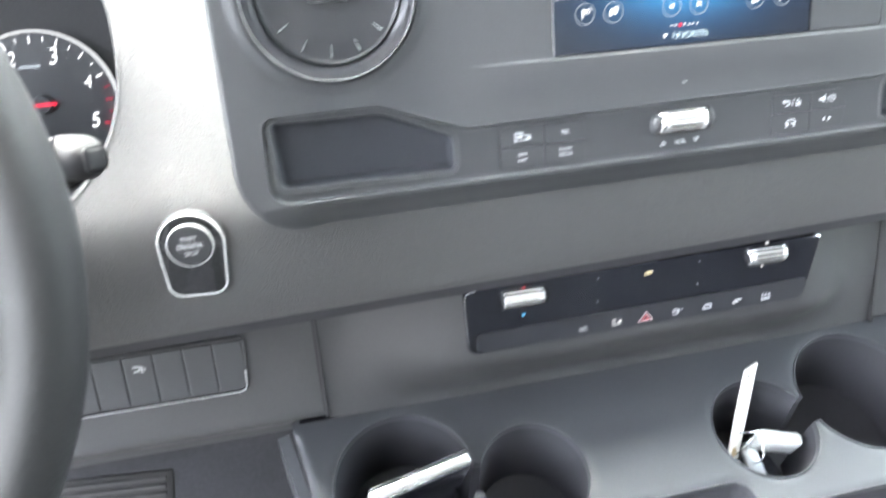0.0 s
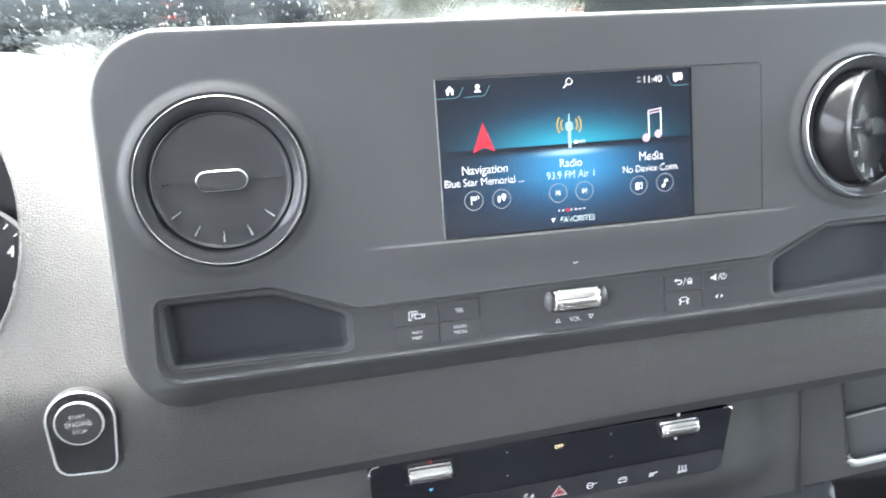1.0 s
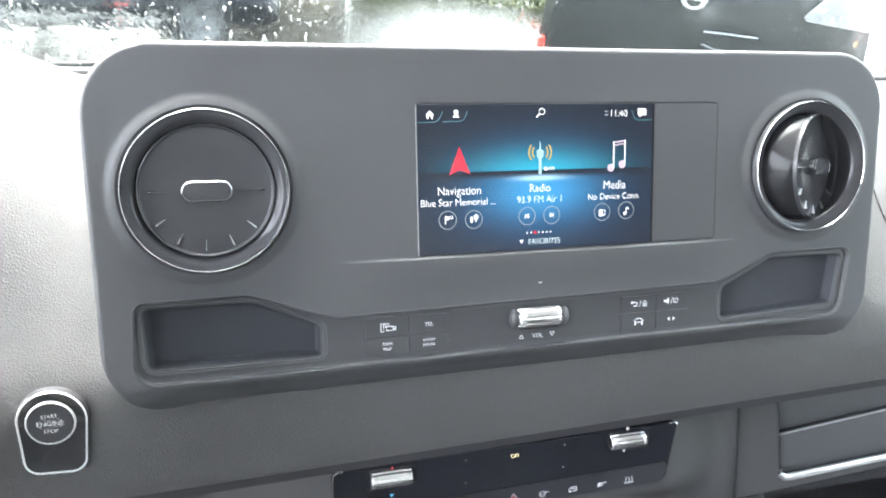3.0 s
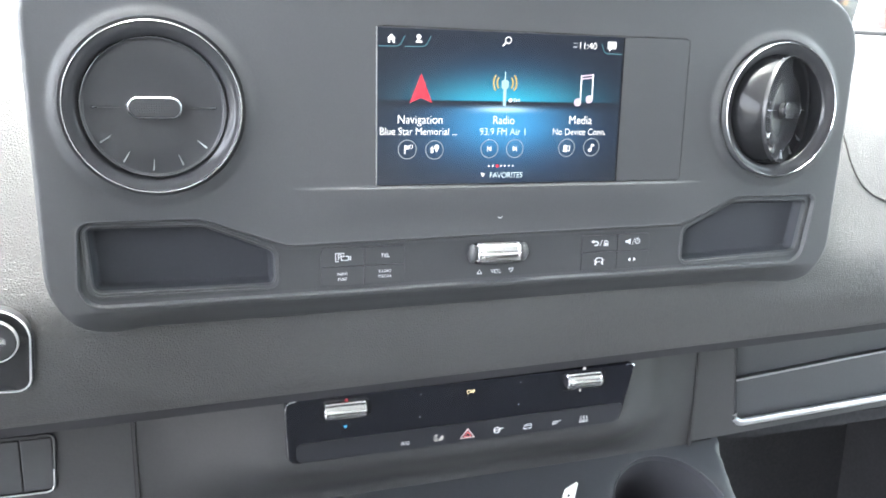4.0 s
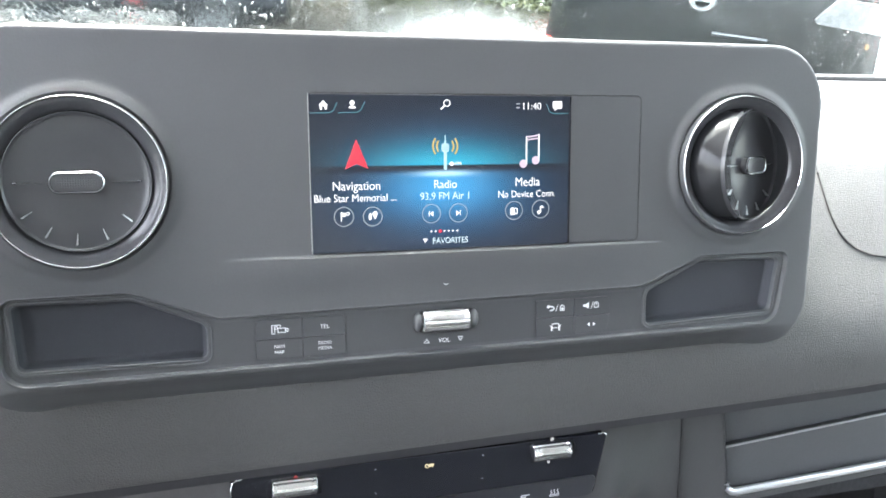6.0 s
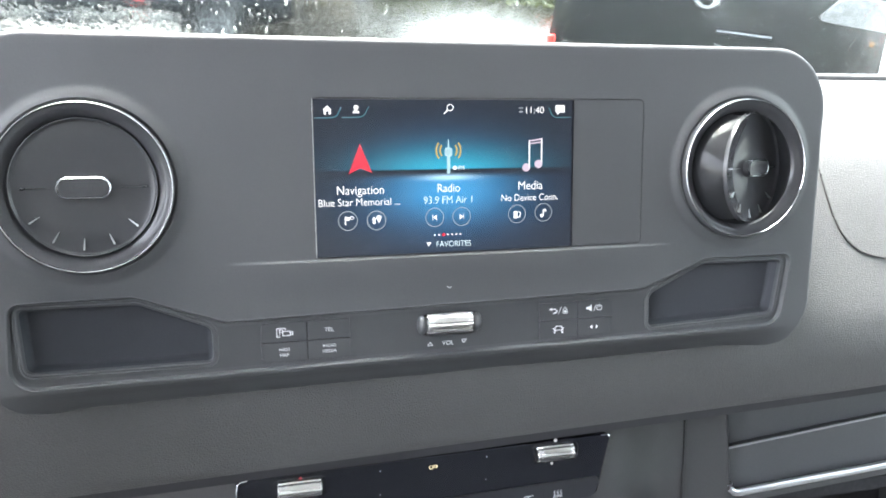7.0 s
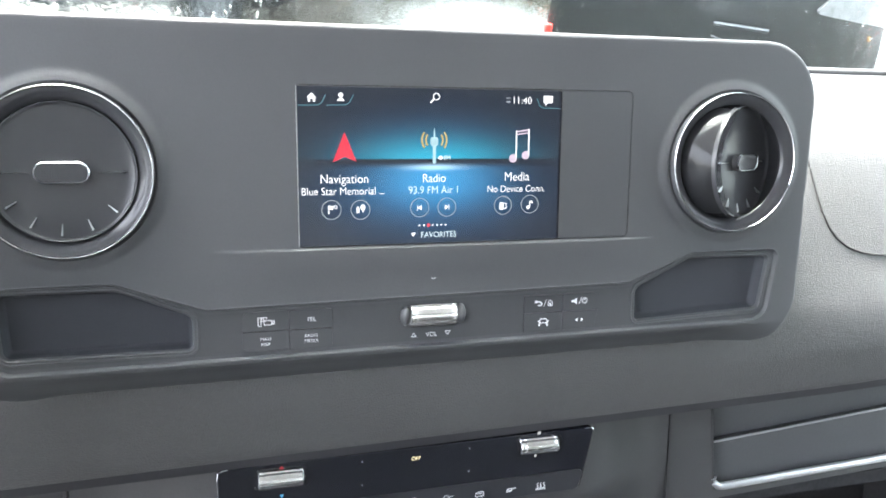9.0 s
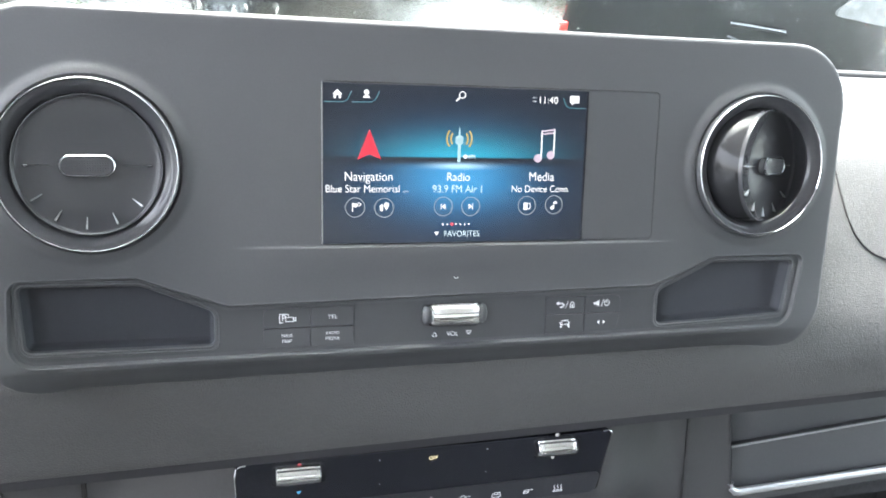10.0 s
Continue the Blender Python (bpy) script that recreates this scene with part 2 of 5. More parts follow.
def tube(path, r, n=8, ends=True):
    """A round bar along a path of points; r is one radius or one for each point."""
    pts = [Vector(p) for p in path]
    loops = []
    for i, p in enumerate(pts):
        d = (pts[min(i + 1, len(pts) - 1)] - pts[max(i - 1, 0)]).normalized()
        side = d.cross(Vector((0, 0, 1)) if abs(d.z) < 0.9 else Vector((0, 1, 0))).normalized()
        up = side.cross(d)
        rad = r[i] if isinstance(r, (list, tuple)) else r
        loops.append([p + rad * (math.cos(2 * math.pi * k / n) * side + math.sin(2 * math.pi * k / n) * up) for k in range(n)])
    return loft(loops, ends, ends)


def circle(cx, cz, r, n=64, rz=None):
    return [(cx + r * math.cos(2 * math.pi * k / n), cz + (rz or r) * math.sin(2 * math.pi * k / n)) for k in range(n)]


def rounded(pts, r, n=6):
    """A polygon with rounded corners; r is one radius or one for each corner."""
    out = []
    m = len(pts)
    for i in range(m):
        a, b, c = Vector(pts[i - 1]), Vector(pts[i]), Vector(pts[(i + 1) % m])
        rad = r[i] if isinstance(r, (list, tuple)) else r
        u, v = (a - b).normalized(), (c - b).normalized()
        half = math.acos(max(-1, min(1, u.dot(v)))) / 2
        t = min(rad / math.tan(half), (a - b).length * 0.49, (c - b).length * 0.49)
        rad = t * math.tan(half)
        mid = b + (u + v).normalized() * (rad / math.sin(half))
        p, q = b + u * t - mid, b + v * t - mid
        ang = math.atan2(p.x * q.y - p.y * q.x, p.dot(q))
        for k in range(n + 1):
            w = ang * k / n
            out.append((mid.x + p.x * math.cos(w) - p.y * math.sin(w), mid.y + p.x * math.sin(w) + p.y * math.cos(w)))
    return out


def rect(x0, x1, z0, z1, r=0.002, n=5):
    return rounded([(x0, z0), (x1, z0), (x1, z1), (x0, z1)], r, n)


def grow(loop, d):
    """The loop moved outwards by d."""
    n = len(loop)
    area = sum(loop[i][0] * loop[(i + 1) % n][1] - loop[(i + 1) % n][0] * loop[i][1] for i in range(n))
    sg = 1 if area > 0 else -1
    out = []
    for i in range(n):
        t = Vector(loop[(i + 1) % n]) - Vector(loop[i - 1])
        if t.length < 1e-9:
            t = Vector((1, 0))
        t.normalize()
        out.append((loop[i][0] + sg * d * t.y, loop[i][1] - sg * d * t.x))
    return out


def flatmap(y):
    return lambda u, v, h=0.0: (u, y - h, v)


def slab(loop, at, h0, h1, edge=0.0008, base=True):
    """A plate with a rounded rim on the surface at(u, v, h)."""
    steps = [(0.0, h0), (0.0, h1 - edge), (-edge * 0.3, h1 - edge * 0.3), (-edge, h1)]
    return loft([[at(u, v, h) for u, v in grow(loop, d)] for d, h in steps], False, True)


def ring_on(loop, at, profile):
    """A closed moulding that follows the loop; profile is a list of (outwards, proud)."""
    return loft([[at(u, v, h) for u, v in grow(loop, d)] for d, h in profile])


def sdf(loop, X, Z):
    """Signed distance to a closed loop, negative inside."""
    P = np.array(loop)
    Q = np.roll(P, -1, axis=0)
    best = np.full(X.shape, 1e9)
    inside = np.zeros(X.shape, bool)
    for (ax, az), (bx, bz) in zip(P, Q):
        dx, dz = bx - ax, bz - az
        ll = dx * dx + dz * dz
        if ll < 1e-14:
            continue
        t = np.clip(((X - ax) * dx + (Z - az) * dz) / ll, 0, 1)
        best = np.minimum(best, np.hypot(X - ax - t * dx, Z - az - t * dz))
        if az != bz:
            cross = (az > Z) != (bz > Z)
            inside ^= cross & (X < dx * (Z - az) / (bz - az) + ax)
    return np.where(inside, -best, best)


def smooth(a, b, v):
    t = np.clip((v - a) / (b - a), 0, 1)
    return t * t * (3 - 2 * t)


def sheet(xs, zs, region, at):
    """A fine sheet over xs by zs, kept where region(X, Z) < 0 and drawn to its edge; at(X, Z) gives x, y, z arrays."""
    X, Z = np.meshgrid(np.array(xs), np.array(zs), indexing="ij")
    F = region(X, Z)
    cx, cz = (X[:-1, :-1] + X[1:, 1:]) / 2, (Z[:-1, :-1] + Z[1:, 1:]) / 2
    keep = region(cx, cz) < 0
    pad = np.zeros((X.shape[0] + 1, X.shape[1] + 1), int)
    pad[1:-1, 1:-1] = keep
    near = pad[:-1, :-1] + pad[1:, :-1] + pad[:-1, 1:] + pad[1:, 1:]
    edge = (near > 0) & (near < 4) & (np.abs(F) < 0.03)
    e = 1e-5
    for _ in range(2):
        F = region(X, Z)
        gx, gz = (region(X + e, Z) - F) / e, (region(X, Z + e) - F) / e
        gg = np.maximum(gx * gx + gz * gz, 0.2)
        X = np.where(edge, X - F * gx / gg, X)
        Z = np.where(edge, Z - F * gz / gg, Z)
    px, py, pz = at(X, Z)
    bm = bmesh.new()
    vs = {}
    ii, jj = np.nonzero(keep)
    for i, j in zip(ii.tolist(), jj.tolist()):
        q = []
        for a, b in ((i, j), (i + 1, j), (i + 1, j + 1), (i, j + 1)):
            if (a, b) not in vs:
                vs[(a, b)] = bm.verts.new((px[a, b], py[a, b], pz[a, b]))
            q.append(vs[(a, b)])
        bm.faces.new(q)
    return bm


def span(a, b, step, extra=()):
    n = max(1, round((b - a) / step))
    return sorted(set([a + (b - a) * k / n for k in range(n + 1)] + list(extra)))


class Flat:
    """Flat printed shapes in the plane of a surface."""

    def __init__(self):
        self.bm = bmesh.new()
        self.words = False

    def poly(self, pts):
        self.bm.faces.new([self.bm.verts.new((u, v, 0)) for u, v in pts])
        return self

    def disc(self, u, v, r, n=20):
        return self.poly(circle(u, v, r, n))

    def ring(self, u, v, r, w, n=32, a0=0.0, a1=360.0):
        k = [radians(a0 + (a1 - a0) * i / n) for i in range(n + 1)]
        for a, b in zip(k, k[1:]):
            self.poly([(u + q * math.cos(c), v + q * math.sin(c)) for q, c in ((r, a), (r, b), (r - w, b), (r - w, a))])
        return self

    def line(self, pts, w):
        for a, b in zip(pts, pts[1:]):
            a, b = Vector(a), Vector(b)
            d = (b - a).normalized() * w / 2
            n = Vector((-d.y, d.x))
            self.poly([tuple(a - d * 0.6 + n), tuple(a - d * 0.6 - n), tuple(b + d * 0.6 - n), tuple(b + d * 0.6 + n)])
        return self

    def box(self, u0, u1, v0, v1):
        return self.poly([(u0, v0), (u1, v0), (u1, v1), (u0, v1)])

    def text(self, words, u0, u1, v, stretch=1.0, slant=0.0):
        """Words from u0 to u1, with the middle of a capital at height v."""
        self.words = True
        cu = bpy.data.curves.new("lettering", "FONT")
        cu.body, cu.offset = words, 0.0
        ob = bpy.data.objects.new("lettering", cu)
        me = bpy.data.meshes.new_from_object(ob)
        xs = [w.co.x for w in me.vertices]
        k = (u1 - u0) / (max(xs) - min(xs))
        cap = 0.36
        vs = [self.bm.verts.new((u0 + (w.co.x - min(xs) + slant * (w.co.y - cap)) * k, v + (w.co.y - cap) * k * stretch, 0)) for w in me.vertices]
        for p in me.polygons:
            self.bm.faces.new([vs[i] for i in p.vertices])
        bpy.data.objects.remove(ob)
        bpy.data.curves.remove(cu)
        bpy.data.meshes.remove(me)
        return self

    def on(self, at, h):
        bmesh.ops.remove_doubles(self.bm, verts=self.bm.verts, dist=1e-7)
        for v in self.bm.verts:
            v.co = at(v.co.x, v.co.y, h)
        return self.bm


def pieces(bm):
    """How many loose pieces a flat drawing has."""
    left, count = set(bm.verts), 0
    while left:
        todo, count = [left.pop()], count + 1
        while todo:
            v = todo.pop()
            near = [e.other_vert(v) for e in v.link_edges if e.other_vert(v) in left]
            left.difference_update(near)
            todo += near
    return count


def symbol(flat, at, h, mat, parent, label="", name="symbol"):
    drawn = flat.on(at, h)
    loose = pieces(drawn) > 1
    return tagged(part("lettering" if flat.words and name == "symbol" else name, drawn, mat, parent, label), kind="stuff" if flat.words or loose else "")

# ---- the cab: dashboard ----
MID = 0.005


BINNACLE = rounded([(-0.61, -0.122), (-0.3175, -0.122), (-0.3175, 0.088), (-0.61, 0.088)], [0.09, 0.098, 0.105, 0.10], 14)
# the opening in the skin that takes the back of the centre panel
BEHIND = rounded([(-0.243, -0.111), (0.256, -0.111), (0.258, 0.0385), (-0.244, 0.0385)], 0.01, 4)
PROFILE = [(0.100, -0.197), (0.070, -0.1945), (0.048, -0.1915), (0.0395, -0.1895), (0.0360, -0.1855), (0.0335, -0.180), (0.030, -0.170), (0.0265, -0.158),
           (0.0237, -0.145), (0.0226, -0.130), (0.0234, -0.115), (0.0262, -0.100), (0.0300, -0.085), (0.0340, -0.070), (0.0380, -0.055),
           (0.0425, -0.040), (0.0475, -0.025), (0.053, -0.011), (0.059, 0.002), (0.066, 0.013), (0.075, 0.023), (0.086, 0.032),
           (0.100, 0.040), (0.118, 0.047), (0.140, 0.053), (0.190, 0.060), (0.260, 0.070), (0.350, 0.082), (0.450, 0.096), (0.555, 0.110)]

# the same profile in quarter steps, passing smoothly through its points
ROUND = []
for a, b, c, d in zip(PROFILE[:1] + PROFILE[:-2], PROFILE[:-1], PROFILE[1:], PROFILE[2:] + PROFILE[-1:]):
    for q in (0, 0.25, 0.5, 0.75):
        ROUND.append(tuple(0.5 * (2 * v + (w - u) * q + (2 * u - 5 * v + 4 * w - x) * q ** 2 + (3 * v - u - 3 * w + x) * q ** 3) for u, v, w, x in zip(a, b, c, d)))
ROUND.append(PROFILE[-1])


def dash_surface(X, K):
    """Points of the padded dash: X across, K along its profile."""
    k = np.arange(len(ROUND))
    y = np.interp(K, k / 4.0, [p[0] for p in ROUND])
    z = np.interp(K, k / 4.0, [p[1] for p in ROUND])
    hood = 0.038 * smooth(-0.26, -0.36, X) + 0.031 * smooth(-0.36, -0.47, X)
    lift = smooth(-0.09, 0.03, z) * (1 - smooth(0.20, 0.50, y))
    right = smooth(0.33, 0.75, X)
    y = y + 0.05 * np.clip(z + 0.185, 0, 0.20) * smooth(0.22, 0.37, X)
    z = z + 0.024 * X * smooth(-0.135, -0.180, z)  # the lower edge climbs towards the passenger
    return X, y - 0.012 * hood / 0.069 * smooth(-0.11, -0.02, z) * (1 - smooth(0.1, 0.2, y)) + 0.03 * right * (1 - smooth(0.1, 0.3, y)), z + hood * lift


def dash_y(x, z):
    """Depth of the padded face at a place on it."""
    k = np.linspace(4, 21, 400)
    xx, yy, zz = dash_surface(np.full(400, x), k)
    return float(np.interp(z, zz, yy))


dashboard = thing("dashboard", (MID, 0.3, -0.3), "dark grey padded van dashboard with grained soft skin", "dashboard")
ks = span(0, len(PROFILE) - 1, 0.25)


def dash_region(X, K):
    xx, yy, zz = dash_surface(X, K)
    cut = np.maximum(-sdf(BINNACLE, xx, zz), -sdf(BEHIND, xx, zz))
    return np.where(K > 22, -0.02, cut)


xs = span(-0.80, -0.26, 0.006) + span(-0.25, 0.27, 0.02) + span(0.28, 0.95, 0.01)
part("padded_skin", sheet(xs, ks, dash_region, dash_surface), HIDE, dashboard, smooth=80)

# dark strip standing in for the shade under the skin's lower edge
shade_rows = []
for x in span(-0.80, 0.95, 0.035):
    ex, ey, ez = (float(q[0]) for q in dash_surface(np.array([x]), np.array([3.6])))
    shade_rows.append([(ex, ey + dy, ez + dz) for dy, dz in ((0.004, 0.002), (0.0004, -0.0006), (0.0016, -0.0030), (0.0052, -0.0085), (0.014, -0.0100), (0.060, -0.0110), (0.060, 0.0))])
part("lower_edge_shade", loft(shade_rows, True, True), SKIN_SHADE, dashboard, "dark strip put in for the shade under the padded skin", smooth=40)

# the airbag door's joint, a thin dark line pressed into the skin
seam = [(0.3285, 0.030), (0.3288, 0.010), (0.3292, -0.008), (0.3297, -0.0214), (0.3320, -0.0387), (0.3368, -0.0517), (0.3428, -0.0598), (0.3520, -0.0667), (0.3640, -0.0711), (0.3775, -0.0733), (0.400, -0.0748), (0.46, -0.0755), (0.60, -0.0755)]
fine_seam = [Vector((np.interp(t, range(len(seam)), [p[0] for p in seam]), np.interp(t, range(len(seam)), [p[1] for p in seam]))) for t in np.linspace(0, len(seam) - 1, 60)]
part("airbag_seam", tube([(p.x, dash_y(p.x, p.y) - 0.0001, p.y) for p in fine_seam], 0.0009, 6), DEEP, dashboard, "thin dark joint of the airbag door")

# rim and inner walls of the instrument opening
rim_at = lambda u, v, h=0.0: (u, dash_y(u, v) - h, v)
part("binnacle_rim", ring_on(BINNACLE, rim_at, [(0.0026, -0.0012), (0.0020, 0.0001), (0.0011, 0.0003), (0.0003, -0.0001), (-0.0003, -0.0012), (-0.0006, -0.0030)]), HIDE, dashboard)
part("binnacle_wall", loft([[(u, dash_y(u, v) + 0.001, v) for u, v in grow(BINNACLE, -0.0002)], [(u, dash_y(u, v) + 0.004, v) for u, v in grow(BINNACLE, -0.0012)], [(u, 0.11, v - 0.004) for u, v in grow(BINNACLE, -0.004)],
                            [(u, 0.185, v - 0.008) for u, v in grow(BINNACLE, -0.006)]], False, True), SATIN, dashboard, "black inner wall of the instrument hood")

# ---- lower dash ----


def centre_face(X, Z):
    side = 0.047 + 0.047 * smooth(0.128, 0.226, np.abs(X - MID))
    t = smooth(-0.246, -0.306, Z)
    y = side + (0.097 - side) * t
    return X, y, Z


CENTRE = rounded([(-0.2295, -0.306), (0.2355, -0.306), (0.2355, -0.19), (-0.2295, -0.19)], 0.002, 3)
part("centre_fascia", sheet(span(-0.23, 0.236, 0.008), span(-0.306, -0.19, 0.006), lambda X, Z: sdf(CENTRE, X, Z), centre_face), FASCIA, dashboard, smooth=60)
for x in (-0.2312, 0.2372):
    part("fascia_gap", box(x - 0.0010, x + 0.0010, 0.0932, 0.115, -0.3025, -0.19), DEEP, dashboard, "dark vertical joint between two trims")


def side_face(X, Z):
    return X, 0.0945 + 0.03 * smooth(-0.296, -0.325, Z), Z


DRIVER = rounded([(-0.80, -0.325), (-0.233, -0.325), (-0.233, -0.19), (-0.80, -0.19)], 0.002, 3)
part("driver_fascia", sheet(span(-0.80, -0.233, 0.02), span(-0.325, -0.19, 0.006), lambda X, Z: sdf(DRIVER, X, Z), side_face), FASCIA, dashboard, smooth=60)
CAVITY = rounded([(0.2862, -0.2876), (0.90, -0.2620), (0.90, -0.172), (0.2768, -0.190)], [0.006, 0.01, 0.01, 0.006], 6)
PASSENGER = rounded([(0.2385, -0.3000), (0.94, -0.2680), (0.94, -0.165), (0.2385, -0.185)], 0.002, 3)
pass_face = lambda X, Z: (X, 0.097 + 0.0 * X, Z)
part("passenger_fascia", sheet(span(0.2385, 0.94, 0.006), span(-0.306, -0.16, 0.003), lambda X, Z: np.maximum(sdf(PASSENGER, X, Z), -sdf(CAVITY, X, Z)), pass_face), FASCIA, dashboard, smooth=60)
at97 = flatmap(0.097)
part("shelf_lip", ring_on(CAVITY, at97, [(0.0024, -0.0006), (0.0016, 0.0004), (0.0006, 0.0004), (-0.0002, -0.0002), (-0.0008, -0.006)]), FASCIA, dashboard)
SLOPE = 0.0256 / 0.6138
roll = [(0.2856, 0.0985, -0.2790), (0.2866, 0.0975, -0.2835), (0.2895, 0.0965, -0.2862), (0.2945, 0.0960, -0.2866)] + [(x, 0.0960, -0.2866 + SLOPE * (x - 0.2945)) for x in (0.35, 0.45, 0.6, 0.75, 0.898)]
part("shelf_edge", tube(roll, 0.0034, 12), EDGE, dashboard, "satin silver-grey front edge of the open shelf")
part("shelf_recess", loft([[at97(u, v, 0.001) for u, v in CAVITY], [at97(u, v, -0.010) for u, v in grow(CAVITY, -0.001)], [at97(u, v, -0.0150) for u, v in grow(CAVITY, -0.004)]], False, True), SHELFMAT, dashboard, "dark recessed shelf")
rib = [(x, -0.2482 + 0.078 * (x - 0.2876) - 0.05 * max(x - 0.45, 0) ** 2) for x in span(0.2835, 0.88, 0.06)]
part("drawer_front", loft([[(x, 0.1046, z), (x, 0.1046, -0.2910 + SLOPE * (x - 0.2862)), (x, 0.114, -0.2910 + SLOPE * (x - 0.2862)), (x, 0.114, z)] for x, z in rib], True, True), SHELFMAT, dashboard, "plain front of the lower shelf compartment")
# pale bead paints the light that the ledge's edge catches
part("rib_glint", tube([(x, 0.1042, z) for x, z in rib], 0.0011, 8), EDGE_GLINT, dashboard, "pale bead painting the light along the ledge")
# underside and footwell walls
for x0, x1, y0, z1 in ((-0.80, -0.262, 0.13, -0.325), (0.272, 0.94, 0.115, -0.302)):
    part("dash_underside", box(x0, x1, y0, 0.60, z1 - 0.012, z1), FOOT, dashboard)
# added dark panel covers the lit side wall, keeping the footwell dark
part("footwell_shade_panel", box(0.915, 0.936, 0.12, 0.55, -1.05, -0.316), FOOT, dashboard, "dark panel put in for the footwell's shade")
part("lower_bulkhead", box(-0.80, 0.94, 0.55, 0.60, -1.05, 0.06), FOOT, dashboard)


# ---- upright centre panel ----
panel = thing("infotainment_panel", (MID, 0.02, -0.128), "upright dark grey dash panel with colour touchscreen, round vents and cubbies", "control panel")
OUTLINE = rounded([(-0.2618, -0.1316), (0.2715, -0.1258), (0.2772, 0.0824), (-0.2640, 0.0818)], [0.040, 0.036, 0.040, 0.040], 12)
VENTS = [(-0.1995, -0.001), (0.2108, 0.0022)]
# one shallow trough takes in both cubbies and the row of buttons between them
TROUGH = rounded([(-0.2455, -0.1127), (0.2475, -0.1088), (0.2550, -0.0585), (0.1850, -0.0590), (0.1400, -0.0772), (-0.1300, -0.0812), (-0.1800, -0.0633), (-0.2430, -0.0642)],
                 [0.013, 0.013, 0.006, 0.014, 0.012, 0.012, 0.014, 0.006], 8)
CUBBY_L = rounded([(-0.2378, -0.1046), (-0.1372, -0.1050), (-0.1370, -0.0843), (-0.1775, -0.0674), (-0.2400, -0.0668)], [0.005, 0.004, 0.007, 0.012, 0.004], 6)
CUBBY_R = rounded([(0.1452, -0.1047), (0.2432, -0.1010), (0.2492, -0.0627), (0.1865, -0.0620), (0.1450, -0.0815)], [0.004, 0.005, 0.004, 0.012, 0.007], 6)
SCREEN = rect(-0.0765, 0.1365, -0.0462, 0.0478, 0.0035)
ROLLER = rect(-0.0128, 0.0240, -0.0988, -0.0845, 0.0060)
FLOOR_Y = 0.0026


def panel_y(X, Z):
    y = np.zeros(X.shape)
    for cx, cz in VENTS:
        r = np.hypot(X - cx, Z - cz)
        y -= 0.0019 * (1 - smooth(0.0486, 0.0550, r))
    # the ledge below the screen, fading out to both sides
    fade = smooth(-0.135, -0.075, X) * (1 - smooth(0.105, 0.165, X))
    y -= 0.0013 * fade * smooth(-0.0466, -0.0480, Z) * (1 - smooth(-0.050, -0.074, Z))
    # below the trough the face turns back, but not at its rounded corner
    low = np.maximum(-0.1120 + 0.0078 * X - Z, 0)
    y += (0.8 * low * smooth(0.0, 0.0035, low) + 0.0052 * smooth(0.003, 0.0185, low)) * smooth(-0.262, -0.205, X) * (1 - smooth(0.205, 0.272, X))
    r = 0.0026 - 0.0021 * smooth(-0.112, -0.122, Z)  # the lower edge is crisper
    d = np.clip((sdf(OUTLINE, X, Z) + r) / r, 0, 0.999)
    return y + r * (1 - np.sqrt(1 - d * d))


def cut_by(outer, holes):
    def region(X, Z):
        q = sdf(outer, X, Z)
        for h in holes:
            q = np.maximum(q, -sdf(h, X, Z))
        return q
    return region


zs = span(-0.1330, 0.0842, 0.0013, (-0.0468, -0.0474, -0.0480, 0.0830))
front = sheet(span(-0.266, 0.279, 0.0013), zs, cut_by(OUTLINE, [circle(x, z, 0.0484, 96) for x, z in VENTS] + [grow(TROUGH, 0.0010), SCREEN]), lambda X, Z: (X, panel_y(X, Z), Z))
part("panel_face", front, PANEL, panel, smooth=75)
trough_floor = sheet(span(-0.247, 0.256, 0.0026), span(-0.1135, -0.058, 0.0024), cut_by(grow(TROUGH, -0.0030), [CUBBY_L, CUBBY_R, ROLLER]), lambda X, Z: (X, FLOOR_Y + 0.0 * X, Z))
part("trough_floor", trough_floor, TROUGH_SHADE, panel, smooth=75)
part("trough_edge", ring_on(TROUGH, flatmap(0.0), [(0.0014, -0.0006), (0.0013, 0.0), (0.0006, 0.0002), (0.0001, 0.0), (-0.0002, -0.0006), (-0.0005, -0.0021), (-0.0010, -0.0027), (-0.0034, -0.0027)]), PANEL, panel)
# the shell behind the face follows its edge, bends and all
EDGE_LOOP = []
for (u0, v0), (u1, v1) in zip(OUTLINE, OUTLINE[1:] + OUTLINE[:1]):
    k = max(1, int(math.hypot(u1 - u0, v1 - v0) / 0.006))
    EDGE_LOOP += [(u0 + (u1 - u0) * i / k, v0 + (v1 - v0) * i / k) for i in range(k)]
rim_y = [float(q) - 0.0002 for q in panel_y(np.array([u for u, v in EDGE_LOOP]), np.array([v for u, v in EDGE_LOOP]))]
part("panel_shell", loft([[(u, y, v) for (u, v), y in zip(grow(EDGE_LOOP, -0.0003), rim_y)], [(u, y + 0.006, v) for (u, v), y in zip(grow(EDGE_LOOP, 0.0001), rim_y)],
                          [(u, 0.050, v - 0.001) for u, v in grow(EDGE_LOOP, -0.006)], [(u, 0.075, v - 0.002) for u, v in grow(EDGE_LOOP, -0.018)], [(u, 0.115, v - 0.004) for u, v in grow(EDGE_LOOP, -0.026)]], False, True), PANEL, panel)


